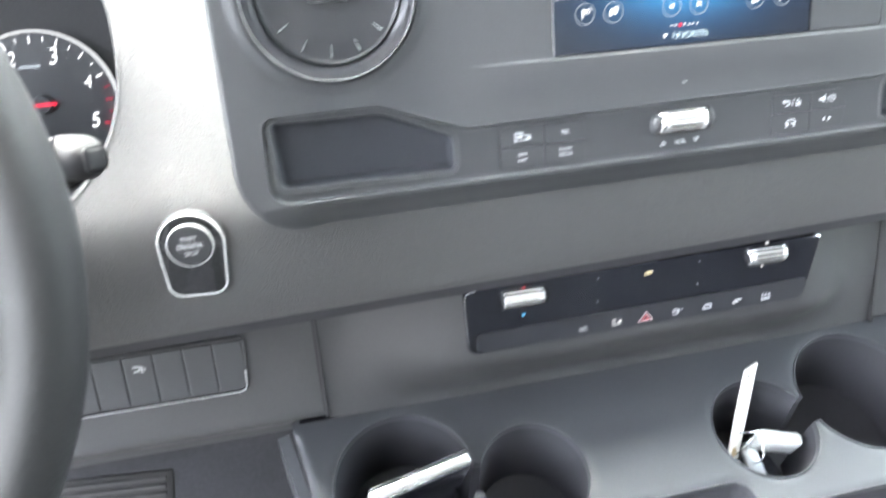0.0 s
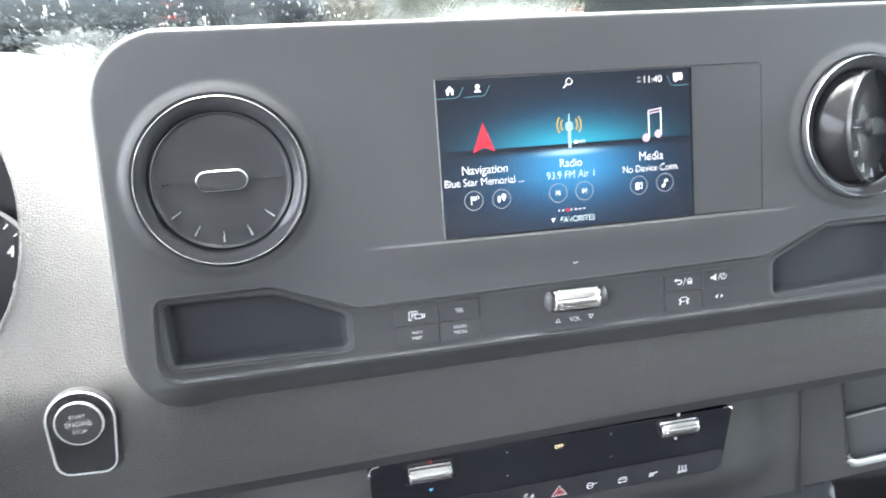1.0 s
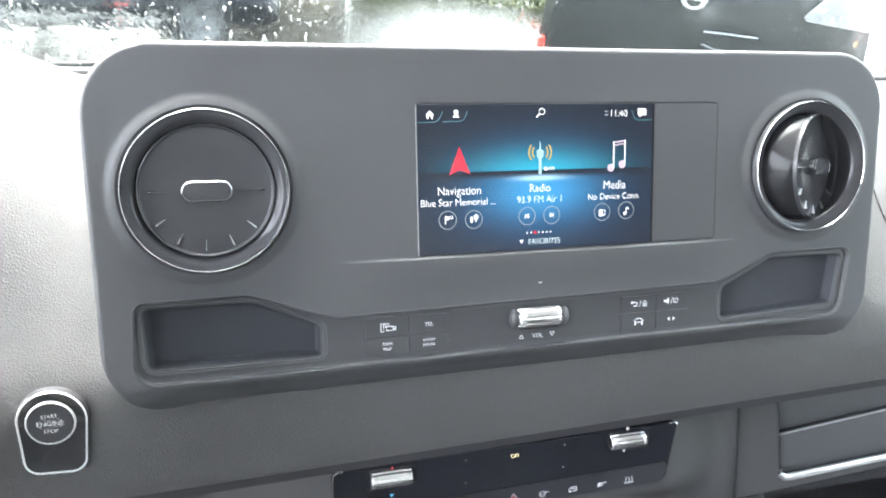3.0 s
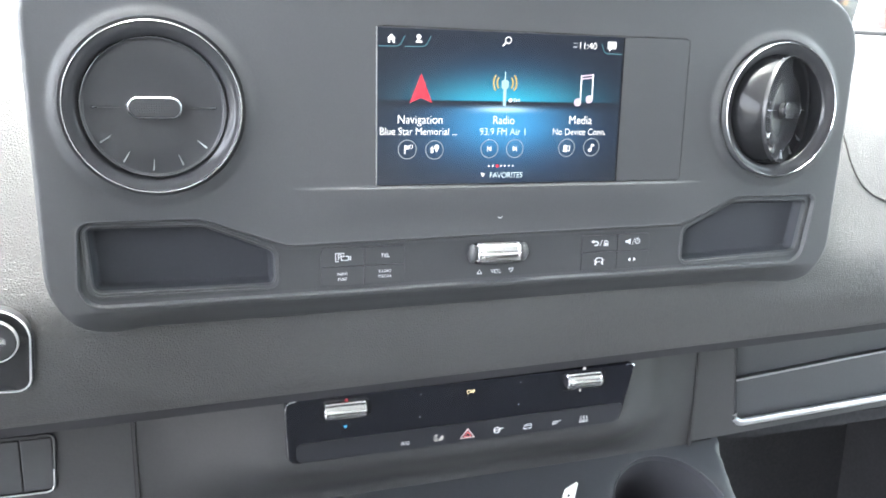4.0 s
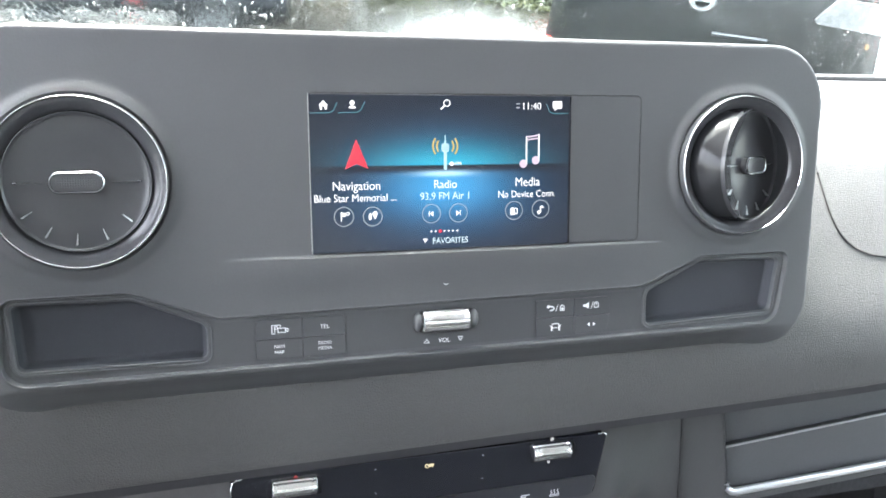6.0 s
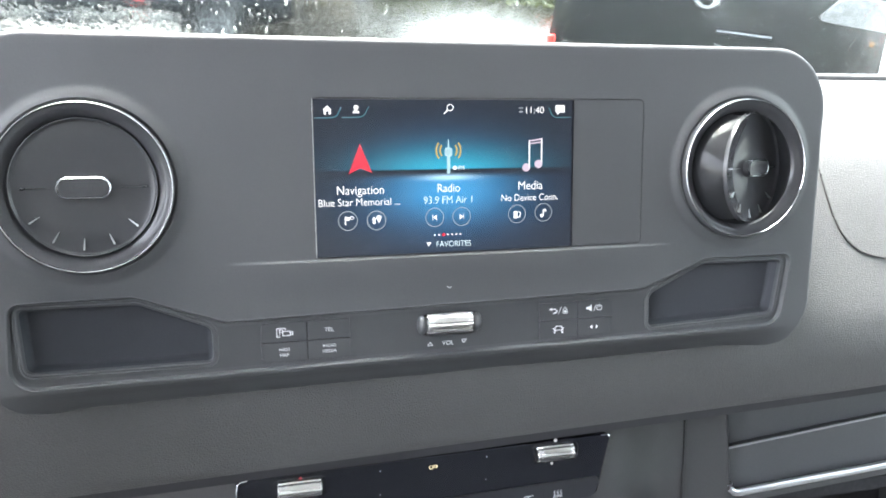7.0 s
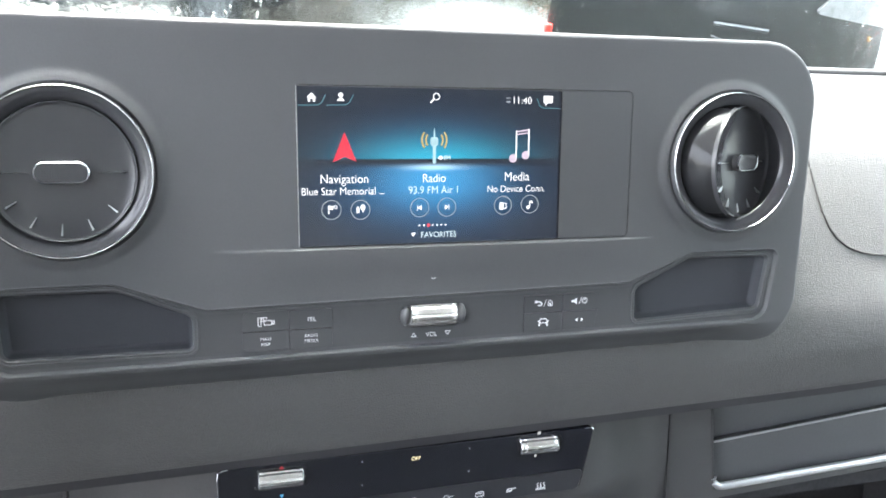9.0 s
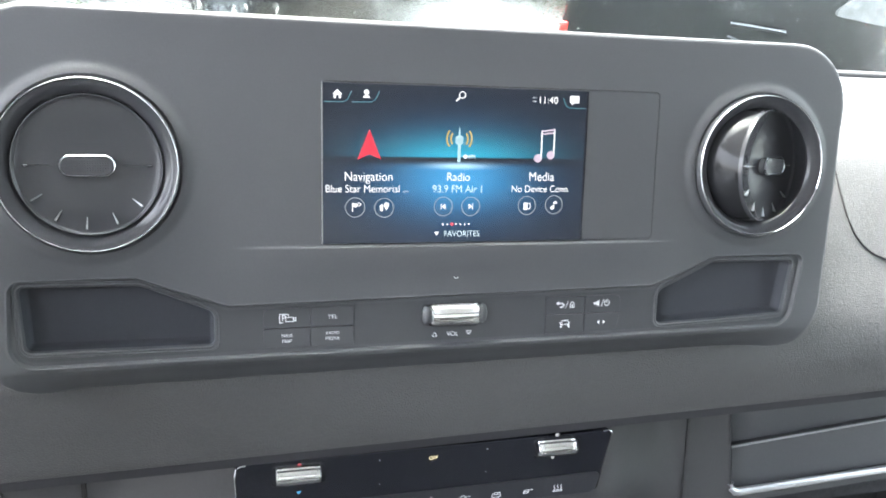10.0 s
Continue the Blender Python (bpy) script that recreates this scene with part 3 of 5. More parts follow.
def cubby(loop):
    at = flatmap(FLOOR_Y)
    part("cubby_lip", ring_on(loop, at, [(0.0030, -0.0004), (0.0026, 0.0004), (0.0020, 0.0006), (0.0014, 0.0002), (0.0010, 0.0003), (0.0004, 0.0005), (-0.0003, 0.0), (-0.0008, -0.0012), (-0.0010, -0.005)]), PANEL, panel)
    steps = [(0.0004, 0.0), (-0.0010, -0.003), (-0.0014, -0.006), (-0.0022, -0.0082), (-0.0036, -0.0092)]
    part("cubby_liner", loft([[at(u, v, h) for u, v in grow(loop, d)] for d, h in steps], False, True), LINING, panel, "shallow dark storage cubby", smooth=60)


cubby(CUBBY_L)
cubby(CUBBY_R)

# screen glass, and the picture on it
at0 = flatmap(0.0)


def screen_picture():
    m = bpy.data.materials.new("touchscreen picture")
    m.use_nodes = True
    n, lk = m.node_tree.nodes, m.node_tree.links.new
    b = n["Principled BSDF"]
    b.inputs["Base Color"].default_value = (0.006, 0.007, 0.009, 1)
    b.inputs["Roughness"].default_value = 0.22
    uv = n.new("ShaderNodeUVMap")
    sep = n.new("ShaderNodeSeparateXYZ")
    lk(uv.outputs[0], sep.inputs[0])
    u, v = sep.outputs[0], sep.outputs[1]

    def op(kind, a, c=0.0, d=None):
        q = n.new("ShaderNodeMath")
        q.operation = kind
        for i, w in enumerate((a, c) if d is None else (a, c, d)):
            if isinstance(w, (int, float)):
                q.inputs[i].default_value = w
            else:
                lk(w, q.inputs[i])
        return q.outputs[0]

    def bell(cu, cv, su, sv):
        a = op("POWER", op("DIVIDE", op("ABSOLUTE", op("SUBTRACT", u, cu)), su), 2.0)
        c = op("POWER", op("DIVIDE", op("ABSOLUTE", op("SUBTRACT", v, cv)), sv), 2.0)
        return op("POWER", 2.718, op("MULTIPLY", op("ADD", a, c), -1.0))

    def soft(e0, e1):
        r = n.new("ShaderNodeMapRange")
        r.interpolation_type = "SMOOTHSTEP"
        r.inputs["From Min"].default_value, r.inputs["From Max"].default_value = e0, e1
        lk(v, r.inputs["Value"])
        return r.outputs[0]

    over, under = soft(0.548, 0.556), soft(0.535, 0.48)
    layers = [((0.012, 0.016, 0.026), op("ADD", 0.0, 1.0)),
              ((0.005, 0.34, 0.42), op("MULTIPLY", over, bell(0.5, 0.51, 0.27, 0.15))),
              ((0.01, 0.08, 0.19), op("MULTIPLY", over, bell(0.5, 0.52, 0.30, 0.24))),
              ((0.03, 0.26, 0.52), op("MULTIPLY", under, bell(0.5, 0.42, 0.22, 0.18))),
              ((0.004, 0.045, 0.12), op("MULTIPLY", under, bell(0.5, 0.30, 0.34, 0.24))),
              ((0.45, 0.62, 0.70), bell(0.5, 0.497, 0.10, 0.018))]
    total = None
    for colour, amount in layers:
        q = n.new("ShaderNodeVectorMath")
        q.operation = "SCALE"
        q.inputs[0].default_value = colour
        lk(amount, q.inputs["Scale"])
        if total is None:
            total = q.outputs[0]
        else:
            s = n.new("ShaderNodeVectorMath")
            lk(total, s.inputs[0])
            lk(q.outputs[0], s.inputs[1])
            total = s.outputs[0]
    lk(total, b.inputs["Emission Color"])
    b.inputs["Emission Strength"].default_value = LAMP
    return m


part("screen_glass", slab(grow(SCREEN, -0.0004), at0, -0.004, 0.0, 0.0006), SURROUND, panel, "smooth dark screen surround")
part("glass_edge", ring_on(SCREEN, at0, [(0.0005, -0.002), (0.0004, -0.0002), (0.0, -0.0006), (-0.0004, -0.0003), (-0.0005, -0.002)]), DEEP, panel)
# highlight on the glass's left edge, put in as a pale strip
part("screen_highlight", box(-0.0764, -0.0759, -0.0003, 0.001, -0.0458, 0.0470, 0.0001, 1), EDGE_GLINT, panel, "thin pale strip painting the highlight on the screen's edge")
X0, X1, Z0, Z1 = -0.0757, 0.0858, -0.0455, 0.0466
bm = bmesh.new()
quad = [bm.verts.new(at0(u, v, 0.0004)) for u, v in ((X0, Z0), (X1, Z0), (X1, Z1), (X0, Z1))]
face = bm.faces.new(quad)
uvl = bm.loops.layers.uv.new("UVMap")
for lp, c in zip(face.loops, ((0, 0), (1, 0), (1, 1), (0, 1))):
    lp[uvl].uv = c
screen = part("touchscreen", bm, screen_picture(), panel, "lit touchscreen showing a blue home page")
part("screen_divider", box(0.0862, 0.0870, -0.0004, 0.001, -0.0455, 0.0466), GLOSS, panel)

H1, H2 = 0.0006, 0.0008


def on_screen(flat, mat, label=""):
    symbol(flat, at0, H1, mat, screen, label)


f = Flat()
x, z = -0.0675, 0.0406
f.poly([(x - 0.0028, z - 0.0002), (x + 0.0028, z - 0.0002), (x, z + 0.0027)])
f.box(x - 0.0021, x - 0.0007, z - 0.0026, z + 0.0003).box(x + 0.0007, x + 0.0021, z - 0.0026, z + 0.0003).box(x - 0.0008, x + 0.0008, z - 0.0009, z + 0.0003)
on_screen(f, LIT)
f = Flat().disc(-0.0508, 0.0420, 0.0015).poly([(-0.0529, 0.0387), (-0.0487, 0.0387), (-0.0490, 0.0398), (-0.0501, 0.0403), (-0.0501, 0.0410), (-0.0515, 0.0410), (-0.0515, 0.0403), (-0.0526, 0.0398)])
on_screen(f, LIT)
f = Flat().ring(0.0062, 0.0421, 0.0022, 0.0006).line([(0.0045, 0.0405), (0.0026, 0.0386)], 0.0010)
on_screen(f, LIT)
f = Flat().text("11:40", 0.0550, 0.0668, 0.0408)
on_screen(f, LIT)
f = Flat().box(0.0503, 0.0528, 0.0392, 0.0402).box(0.0503, 0.0518, 0.0415, 0.0423).box(0.0522, 0.0530, 0.0415, 0.0423)
on_screen(f, LITDIM)
f = Flat().poly(rect(0.0745, 0.0808, 0.0392, 0.0438, 0.0005, 2)).poly([(0.0758, 0.0393), (0.0776, 0.0393), (0.0758, 0.0376)])
on_screen(f, LIT)
f = Flat().line([(-0.0752, 0.0360), (-0.0640, 0.0362), (-0.0618, 0.0375), (-0.0596, 0.0420)], 0.0005).line([(-0.0590, 0.0362), (-0.0480, 0.0365), (-0.0458, 0.0378), (-0.0434, 0.0424)], 0.0005)
f.line([(0.0850, 0.0362), (0.0745, 0.0362), (0.0722, 0.0375), (0.0704, 0.0420)], 0.0005)
on_screen(f, LITTEAL)
f = Flat().poly([(-0.0560, 0.0035), (-0.0490, 0.0066), (-0.0490, 0.0212)]).poly([(-0.0490, 0.0066), (-0.0420, 0.0038), (-0.0490, 0.0212)])
on_screen(f, LITRED, "red navigation arrow")
f = Flat().poly([(0.0040, 0.0025), (0.0060, 0.0025), (0.0060, 0.0130), (0.0052, 0.0235), (0.0048, 0.0235), (0.0040, 0.0130)]).poly(rect(0.0026, 0.0074, 0.0130, 0.0182, 0.0012, 3))
on_screen(f, LITBLUE, "pale blue radio mast")
f = Flat()
for q in (0.0155, 0.0165, 0.0145):
    f.box(0.0030, 0.0070, q - 0.0001, q + 0.0001)
symbol(f, at0, H2, SATIN, screen)
f = Flat()
for r in (0.0058, 0.0082):
    f.ring(0.005, 0.0165, r, 0.0011, 10, -38, 38).ring(0.005, 0.0165, r, 0.0011, 10, 142, 218)
on_screen(f, LITAMBER)
f = Flat().text("FM", 0.0112, 0.0150, 0.0060).disc(0.0090, 0.0060, 0.0013, 10).box(0.0072, 0.0108, 0.0057, 0.0063)
on_screen(f, LIT)
f = Flat().disc(0.0553, 0.0054, 0.0026).disc(0.0635, 0.0074, 0.0026)
on_screen(f, LITPINK)
f = Flat().line([(0.0573, 0.0054), (0.0573, 0.0222)], 0.0010).line([(0.0655, 0.0074), (0.0655, 0.0232)], 0.0010)
on_screen(f, LIT)
f = Flat().poly([(0.0568, 0.0222), (0.0660, 0.0234), (0.0660, 0.0224), (0.0568, 0.0212)]).poly([(0.0568, 0.0204), (0.0660, 0.0216), (0.0660, 0.0207), (0.0568, 0.0195)])
on_screen(f, LITPINK)
for words, u0, u1, v, mt in (("Navigation", -0.0632, -0.0352, -0.0060, LIT), ("Blue Star Memorial ...", -0.0742, -0.0255, -0.0132, LIT), ("Radio", -0.0020, 0.0122, -0.0060, LIT),
                             ("93.9 FM Air 1", -0.0108, 0.0200, -0.0132, LITICE), ("Media", 0.0502, 0.0664, -0.0056, LIT), ("No Device Conn.", 0.0390, 0.0768, -0.0132, LIT), ("FAVORITES", -0.0030, 0.0192, -0.0405, LITICE)):
    on_screen(Flat().text(words, u0, u1, v, 1.12), mt)
for u, v in ((-0.0572, -0.0243), (-0.0400, -0.0246), (-0.0040, -0.0240), (0.0131, -0.0240), (0.0493, -0.0236), (0.0671, -0.0232)):
    on_screen(Flat().ring(u, v, 0.0059, 0.0005), LITDIM)
icons = [
    Flat().box(-0.0590, -0.0583, -0.0268, -0.0216).poly([(-0.0583, -0.0216), (-0.0560, -0.0222), (-0.0562, -0.0244), (-0.0583, -0.0240)]).ring(-0.0548, -0.0226, 0.0012, 0.0005, 10),
    Flat().disc(-0.0386, -0.0230, 0.0016).poly([(-0.0400, -0.0236), (-0.0372, -0.0236), (-0.0386, -0.0264)]).poly([(-0.0428, -0.0240), (-0.0402, -0.0240), (-0.0415, -0.0222)]).box(-0.0424, -0.0406, -0.0265, -0.0238),
    Flat().poly([(-0.0027, -0.0222), (-0.0027, -0.0258), (-0.0050, -0.0240)]).box(-0.0055, -0.0050, -0.0257, -0.0223),
    Flat().poly([(0.0118, -0.0222), (0.0118, -0.0258), (0.0141, -0.0240)]).box(0.0141, 0.0146, -0.0257, -0.0223),
    Flat().poly(rect(0.0470, 0.0498, -0.0264, -0.0218, 0.0004, 2)).line([(0.0502, -0.0224), (0.0514, -0.0224), (0.0514, -0.0256), (0.0500, -0.0256)], 0.0006),
    Flat().disc(0.0660, -0.0252, 0.0012, 10).line([(0.0671, -0.0252), (0.0671, -0.0216), (0.0690, -0.0224)], 0.0008).disc(0.0682, -0.0216, 0.0007, 8),
]
for f in icons:
    on_screen(f, LIT)
for k in range(7):
    if k != 2:
        on_screen(Flat().disc(-0.0040 + k * 0.00272, -0.0348, 0.0006, 10), LIT)
on_screen(Flat().poly([(-0.0095, -0.0392), (-0.0063, -0.0392), (-0.0079, -0.0418)]), LIT)
on_screen(Flat().disc(0.0016, -0.0348, 0.0011, 14), LITRED)
symbol(Flat().ring(0.005, -0.0668, 0.0016, 0.0004, 16, 200, 340), at0, 0.0007, DIM, panel)


# buttons in the channel
AT_B = flatmap(FLOOR_Y)


def button(loop, marks, mats, label):
    b = part("button", slab(loop, AT_B, -0.001, 0.0008, 0.00022), BUTTON, panel, label, smooth=5)
    for fl, mt in zip(marks, mats):
        symbol(fl, AT_B, 0.00095, mt, b)
    return b


G = 0.0002
f = Flat().line([(-0.0992, -0.0925), (-0.1010, -0.0925), (-0.1010, -0.0874), (-0.0960, -0.0874), (-0.0960, -0.0885)], 0.0005).text("P", -0.0996, -0.0973, -0.0896)
f.line([(-0.0975, -0.0893), (-0.0932, -0.0893), (-0.0932, -0.0919), (-0.0975, -0.0919), (-0.0975, -0.0893)], 0.0005).line([(-0.0930, -0.0903), (-0.0917, -0.0895), (-0.0917, -0.0917), (-0.0930, -0.0909)], 0.0005)
button(rounded([(-0.1103, -0.0958 + G), (-0.0835, -0.0958 + G), (-0.0835, -0.0838), (-0.1103, -0.0838)], [0.0003, 0.0003, 0.0003, 0.004], 4), [f], [MARK], "black parking camera button")
button(rounded([(-0.1103, -0.1078), (-0.0835, -0.1078), (-0.0835, -0.0958 - G), (-0.1103, -0.0958 - G)], [0.004, 0.0003, 0.0003, 0.0003], 4),
       [Flat().text("NAVI", -0.0999, -0.0939, -0.1003).text("MAP", -0.0996, -0.0942, -0.1037)], [MARK], "black navigation map button")
button(rect(-0.0830, -0.0575, -0.0958 + G, -0.0838, 0.0003, 2), [Flat().text("TEL", -0.0728, -0.0672, -0.0898)], [MARK], "black telephone button")
button(rect(-0.0830, -0.0575, -0.1078, -0.0958 - G, 0.0003, 2), [Flat().text("RADIO", -0.0740, -0.0661, -0.0998).text("MEDIA", -0.0742, -0.0659, -0.1031)], [DIM], "black radio and media button")
f = Flat().line([(0.0742, -0.0872), (0.0770, -0.0872), (0.0784, -0.0884), (0.0776, -0.0896), (0.0756, -0.0898)], 0.0008).poly([(0.0728, -0.0872), (0.0748, -0.0858), (0.0748, -0.0886)])
f.line([(0.0795, -0.0904), (0.0812, -0.0860)], 0.0004).line([(0.0826, -0.0902), (0.0826, -0.0878), (0.0840, -0.0864), (0.0854, -0.0878), (0.0854, -0.0902), (0.0826, -0.0902)], 0.0005).disc(0.0840, -0.0890, 0.0008, 8)
button(rect(0.0660, 0.0925, -0.0945 + G, -0.0830, 0.0003, 2), [f], [MARK], "black back and home button")
f = Flat().poly([(0.0990, -0.0888), (0.0990, -0.0872), (0.1008, -0.0872), (0.1030, -0.0856), (0.1030, -0.0904), (0.1008, -0.0888)]).line([(0.1044, -0.0902), (0.1062, -0.0858)], 0.0004)
f.ring(0.1084, -0.0880, 0.0020, 0.0005, 20, 110, 430).line([(0.1084, -0.0878), (0.1084, -0.0856)], 0.0005)
button(rounded([(0.0930, -0.0945 + G), (0.1182, -0.0945 + G), (0.1182, -0.0825), (0.0930, -0.0830)], [0.0003, 0.0003, 0.004, 0.0003], 4), [f], [MARK], "black mute and power button")
f = Flat().line([(0.0766, -0.1005), (0.0777, -0.0987), (0.0813, -0.0987), (0.0824, -0.1005)], 0.0006).line([(0.0758, -0.1000), (0.0766, -0.1006)], 0.0006).line([(0.0832, -0.1000), (0.0824, -0.1006)], 0.0006).box(0.0764, 0.0780, -0.1020, -0.1008).box(0.0810, 0.0826, -0.1020, -0.1008).box(0.0784, 0.0806, -0.1016, -0.1011).box(0.0762, 0.0774, -0.1034, -0.1022).box(0.0816, 0.0828, -0.1034, -0.1022)
button(rect(0.0660, 0.0925, -0.1070, -0.0945 - G, 0.0003, 2), [f], [MARK], "black vehicle settings button")
f = Flat().poly([(0.1020, -0.1008), (0.1038, -0.0994), (0.1038, -0.1022)]).poly([(0.1080, -0.1008), (0.1062, -0.0994), (0.1062, -0.1022)])
button(rounded([(0.0930, -0.1068), (0.1160, -0.1062), (0.1182, -0.0945 - G), (0.0930, -0.0945 - G)], [0.0003, 0.003, 0.0003, 0.0003], 4), [f], [MARK], "black seek button")
f = Flat().text("VOL", 0.0007, 0.0081, -0.1040)
f.line([(-0.0086, -0.1052), (-0.0054, -0.1052), (-0.0070, -0.1028), (-0.0086, -0.1052)], 0.0004).line([(0.0134, -0.1026), (0.0166, -0.1026), (0.0150, -0.1050), (0.0134, -0.1026)], 0.0004)
symbol(f, AT_B, 0.0004, MARK, panel, name="lettering")


def roller(cx, cz, y, half, r, parent, name, label):
    """A knurled chrome drum lying in a dark slot."""
    ring = []
    for k in range(48):
        a = 2 * math.pi * k / 48
        q = r * (0.90 if k % 8 == 7 else 1.0)  # fine grooves along the drum
        ring.append((q * math.cos(a), q * math.sin(a)))
    stations = [(-half, 0.80), (-half + 0.0008, 0.97), (-half + 0.0022, 1.0), (-half + 0.0026, 0.93), (-half + 0.0036, 0.93), (-half + 0.0040, 1.0),
                (half - 0.0040, 1.0), (half - 0.0036, 0.93), (half - 0.0026, 0.93), (half - 0.0022, 1.0), (half - 0.0008, 0.97), (half, 0.80)]
    return part(name, loft([[(cx + u, y + c * k, cz + s * k) for c, s in ring] for u, k in stations], True, True), ROLLED, parent, label, smooth=20)


part("roller_slot", loft([[AT_B(u, v, 0.001) for u, v in grow(ROLLER, 0.0006)], [AT_B(u, v, 0.0006) for u, v in ROLLER], [AT_B(u, v, -0.006) for u, v in grow(ROLLER, -0.002)]], False, True), BUTTON, panel, "black slot of the volume roller")
for x in (-0.0122, 0.0234):
    bm = bmesh.new()
    bmesh.ops.create_uvsphere(bm, u_segments=20, v_segments=12, radius=1, matrix=Matrix.Translation((x, 0.0030, -0.0915)) @ Matrix.Diagonal((0.0034, 0.0050, 0.0064, 1)))
    part("roller_cheek", bm, PANEL, panel)
roller(0.0056, -0.0915, 0.0035, 0.0152, 0.0068, panel, "volume_roller", "knurled chrome volume roller")


# ---- air vents ----
def air_vent(cx, cz, yaw, label):
    v = thing("air_vent", (cx, 0.0, cz - 0.045), label, "air vent", "round dash vents")
    n = 96

    def spin(profile, mat, name, lab="", cap=False):
        return part(name, loft([[(cx + r * math.cos(2 * math.pi * k / n), y, cz + r * math.sin(2 * math.pi * k / n)) for k in range(n)] for r, y in profile], False, cap), mat, v, lab, smooth=40)

    spin([(0.0488, -0.0022), (0.0480, -0.0023), (0.0472, -0.0014), (0.0464, -0.0012), (0.0460, -0.0024), (0.0459, -0.0062)], PANEL, "groove", "soft groove round the vent")
    spin([(0.0460, -0.0061), (0.0459, -0.0065), (0.0457, -0.0067), (0.0454, -0.0067), (0.0452, -0.0064)], CHROME, "outer_ring", "thin chrome trim ring")
    spin([(0.0453, -0.0065), (0.0448, -0.0060), (0.0440, -0.0058), (0.0428, -0.0056), (0.0416, -0.0051), (0.0404, -0.0044), (0.0393, -0.0035), (0.0384, -0.0026), (0.0379, -0.0018)], CONE, "flare", "smoked satin flared mouth")
    spin([(0.0380, -0.0016), (0.0386, 0.0), (0.0404, 0.0020), (0.0432, 0.0070), (0.0432, 0.072), (0.010, 0.074)], DUCT, "duct", "black duct", True)
    turn = Matrix.Translation((cx, 0.0152, cz)) @ Matrix.Rotation(radians(yaw), 4, "Z")

    def swing(bm):
        bmesh.ops.transform(bm, matrix=turn, verts=bm.verts)
        return bm

    BALL, FY = 0.0416, -0.0187  # the barrel is a ball with its front sliced off and dished
    prof = [(BALL * math.cos(w), -BALL * math.sin(w)) for w in [radians(q) for q in (-40, -30, -20, -10, 0, 6, 12, 18, 22, 24.2)]]
    face = [(BALL * math.cos(w), -BALL * math.sin(w)) for w in [radians(q) for q in (24.0, 25.6)]]
    face += [(0.0373, FY - 0.0006), (0.0370, FY - 0.0008), (0.0366, FY - 0.0006), (0.0362, FY + 0.0002), (0.0352, FY + 0.0008), (0.022, FY + 0.0008), (0.012, FY + 0.0004), (0.002, FY + 0.0003)]
    for nm, rows, mt, lab in (("barrel", prof, BARREL, "glossy black swivelling barrel"), ("face", face, VENT_HAZE_BLACK, "smooth barrel face, its black lifted for haze")):
        part(nm, swing(loft([[(r * math.cos(2 * math.pi * k / n), y, r * math.sin(2 * math.pi * k / n)) for k in range(n)] for r, y in rows], nm == "barrel", True)), mt, v, lab, smooth=40)
    # only the lower vanes: pale metal paints the light their edges catch
    for deg in (213, 239, 266, 293, 320):
        c, s = math.cos(radians(deg)), math.sin(radians(deg))
        r0, r1, w0, w1 = 0.0276, 0.0338, 0.00016, 0.00040
        pts = [(r0, -w0), (r1, -w1), (r1, w1), (r0, w0)]
        lo = [(r * c - w * s, FY + 0.0020, r * s + w * c) for r, w in pts]
        hi = [(r * c - w * s, FY + (0.0007 if r == r0 else -0.0010), r * s + w * c) for r, w in pts]
        part("vane", swing(loft([lo, hi], True, True)), VANE_GLINT, v)
    for sx in (-1, 1):
        part("spindle", swing(tube([(sx * 0.0150, FY + 0.0009, 0), (sx * 0.0225, FY + 0.0008, 0), (sx * 0.0294, FY + 0.0007, 0)], 0.0003, 8)), SATIN, v)
        part("spindle_tip", swing(tube([(sx * 0.0290, FY + 0.0007, 0), (sx * 0.0296, FY + 0.0003, 0), (sx * 0.0314, FY + 0.0003, 0), (sx * 0.0320, FY + 0.0008, 0)], [0.0002, 0.0006, 0.0006, 0.0002], 8)), DARKCHROME, v)
    cap = rect(-0.0136, 0.0136, -0.0056, 0.0056, 0.0054, 8)
    at = lambda u, w, h=0.0: (u, FY + 0.0005 - h, w)
    knob = part("knob", swing(slab(cap, at, -0.003, 0.0045, 0.0012)), VENT_HAZE_BLACK, v, "oblong glossy black knob with a smoked chrome rim")
    part("knob_rim", swing(ring_on(cap, at, [(0.0003, 0.0034), (0.0003, 0.0042), (-0.0002, 0.0047), (-0.0007, 0.0046), (-0.0009, 0.0036)])), DARKCHROME, knob)
    grip = bmesh.new()
    for i in range(-8, 9):
        for j in range(-2, 3):
            if abs(i) > 6 and abs(j) > 1:
                continue
            x, z = i * 0.00125, j * 0.00125
            q = [grip.verts.new(p) for p in ((x - 0.0004, FY - 0.0040, z - 0.0004), (x + 0.0004, FY - 0.0040, z - 0.0004), (x + 0.0004, FY - 0.0040, z + 0.0004), (x - 0.0004, FY - 0.0040, z + 0.0004), (x, FY - 0.0042, z))]
            for k in range(4):
                grip.faces.new((q[k], q[(k + 1) % 4], q[4]))
    part("knob_grip", swing(grip), VENT_HAZE_BLACK, knob)


air_vent(*VENTS[0], 1, "round glossy black air vent facing straight out, thin chrome ring")
air_vent(*VENTS[1], 27, "round glossy black air vent swivelled sideways, thin chrome ring")


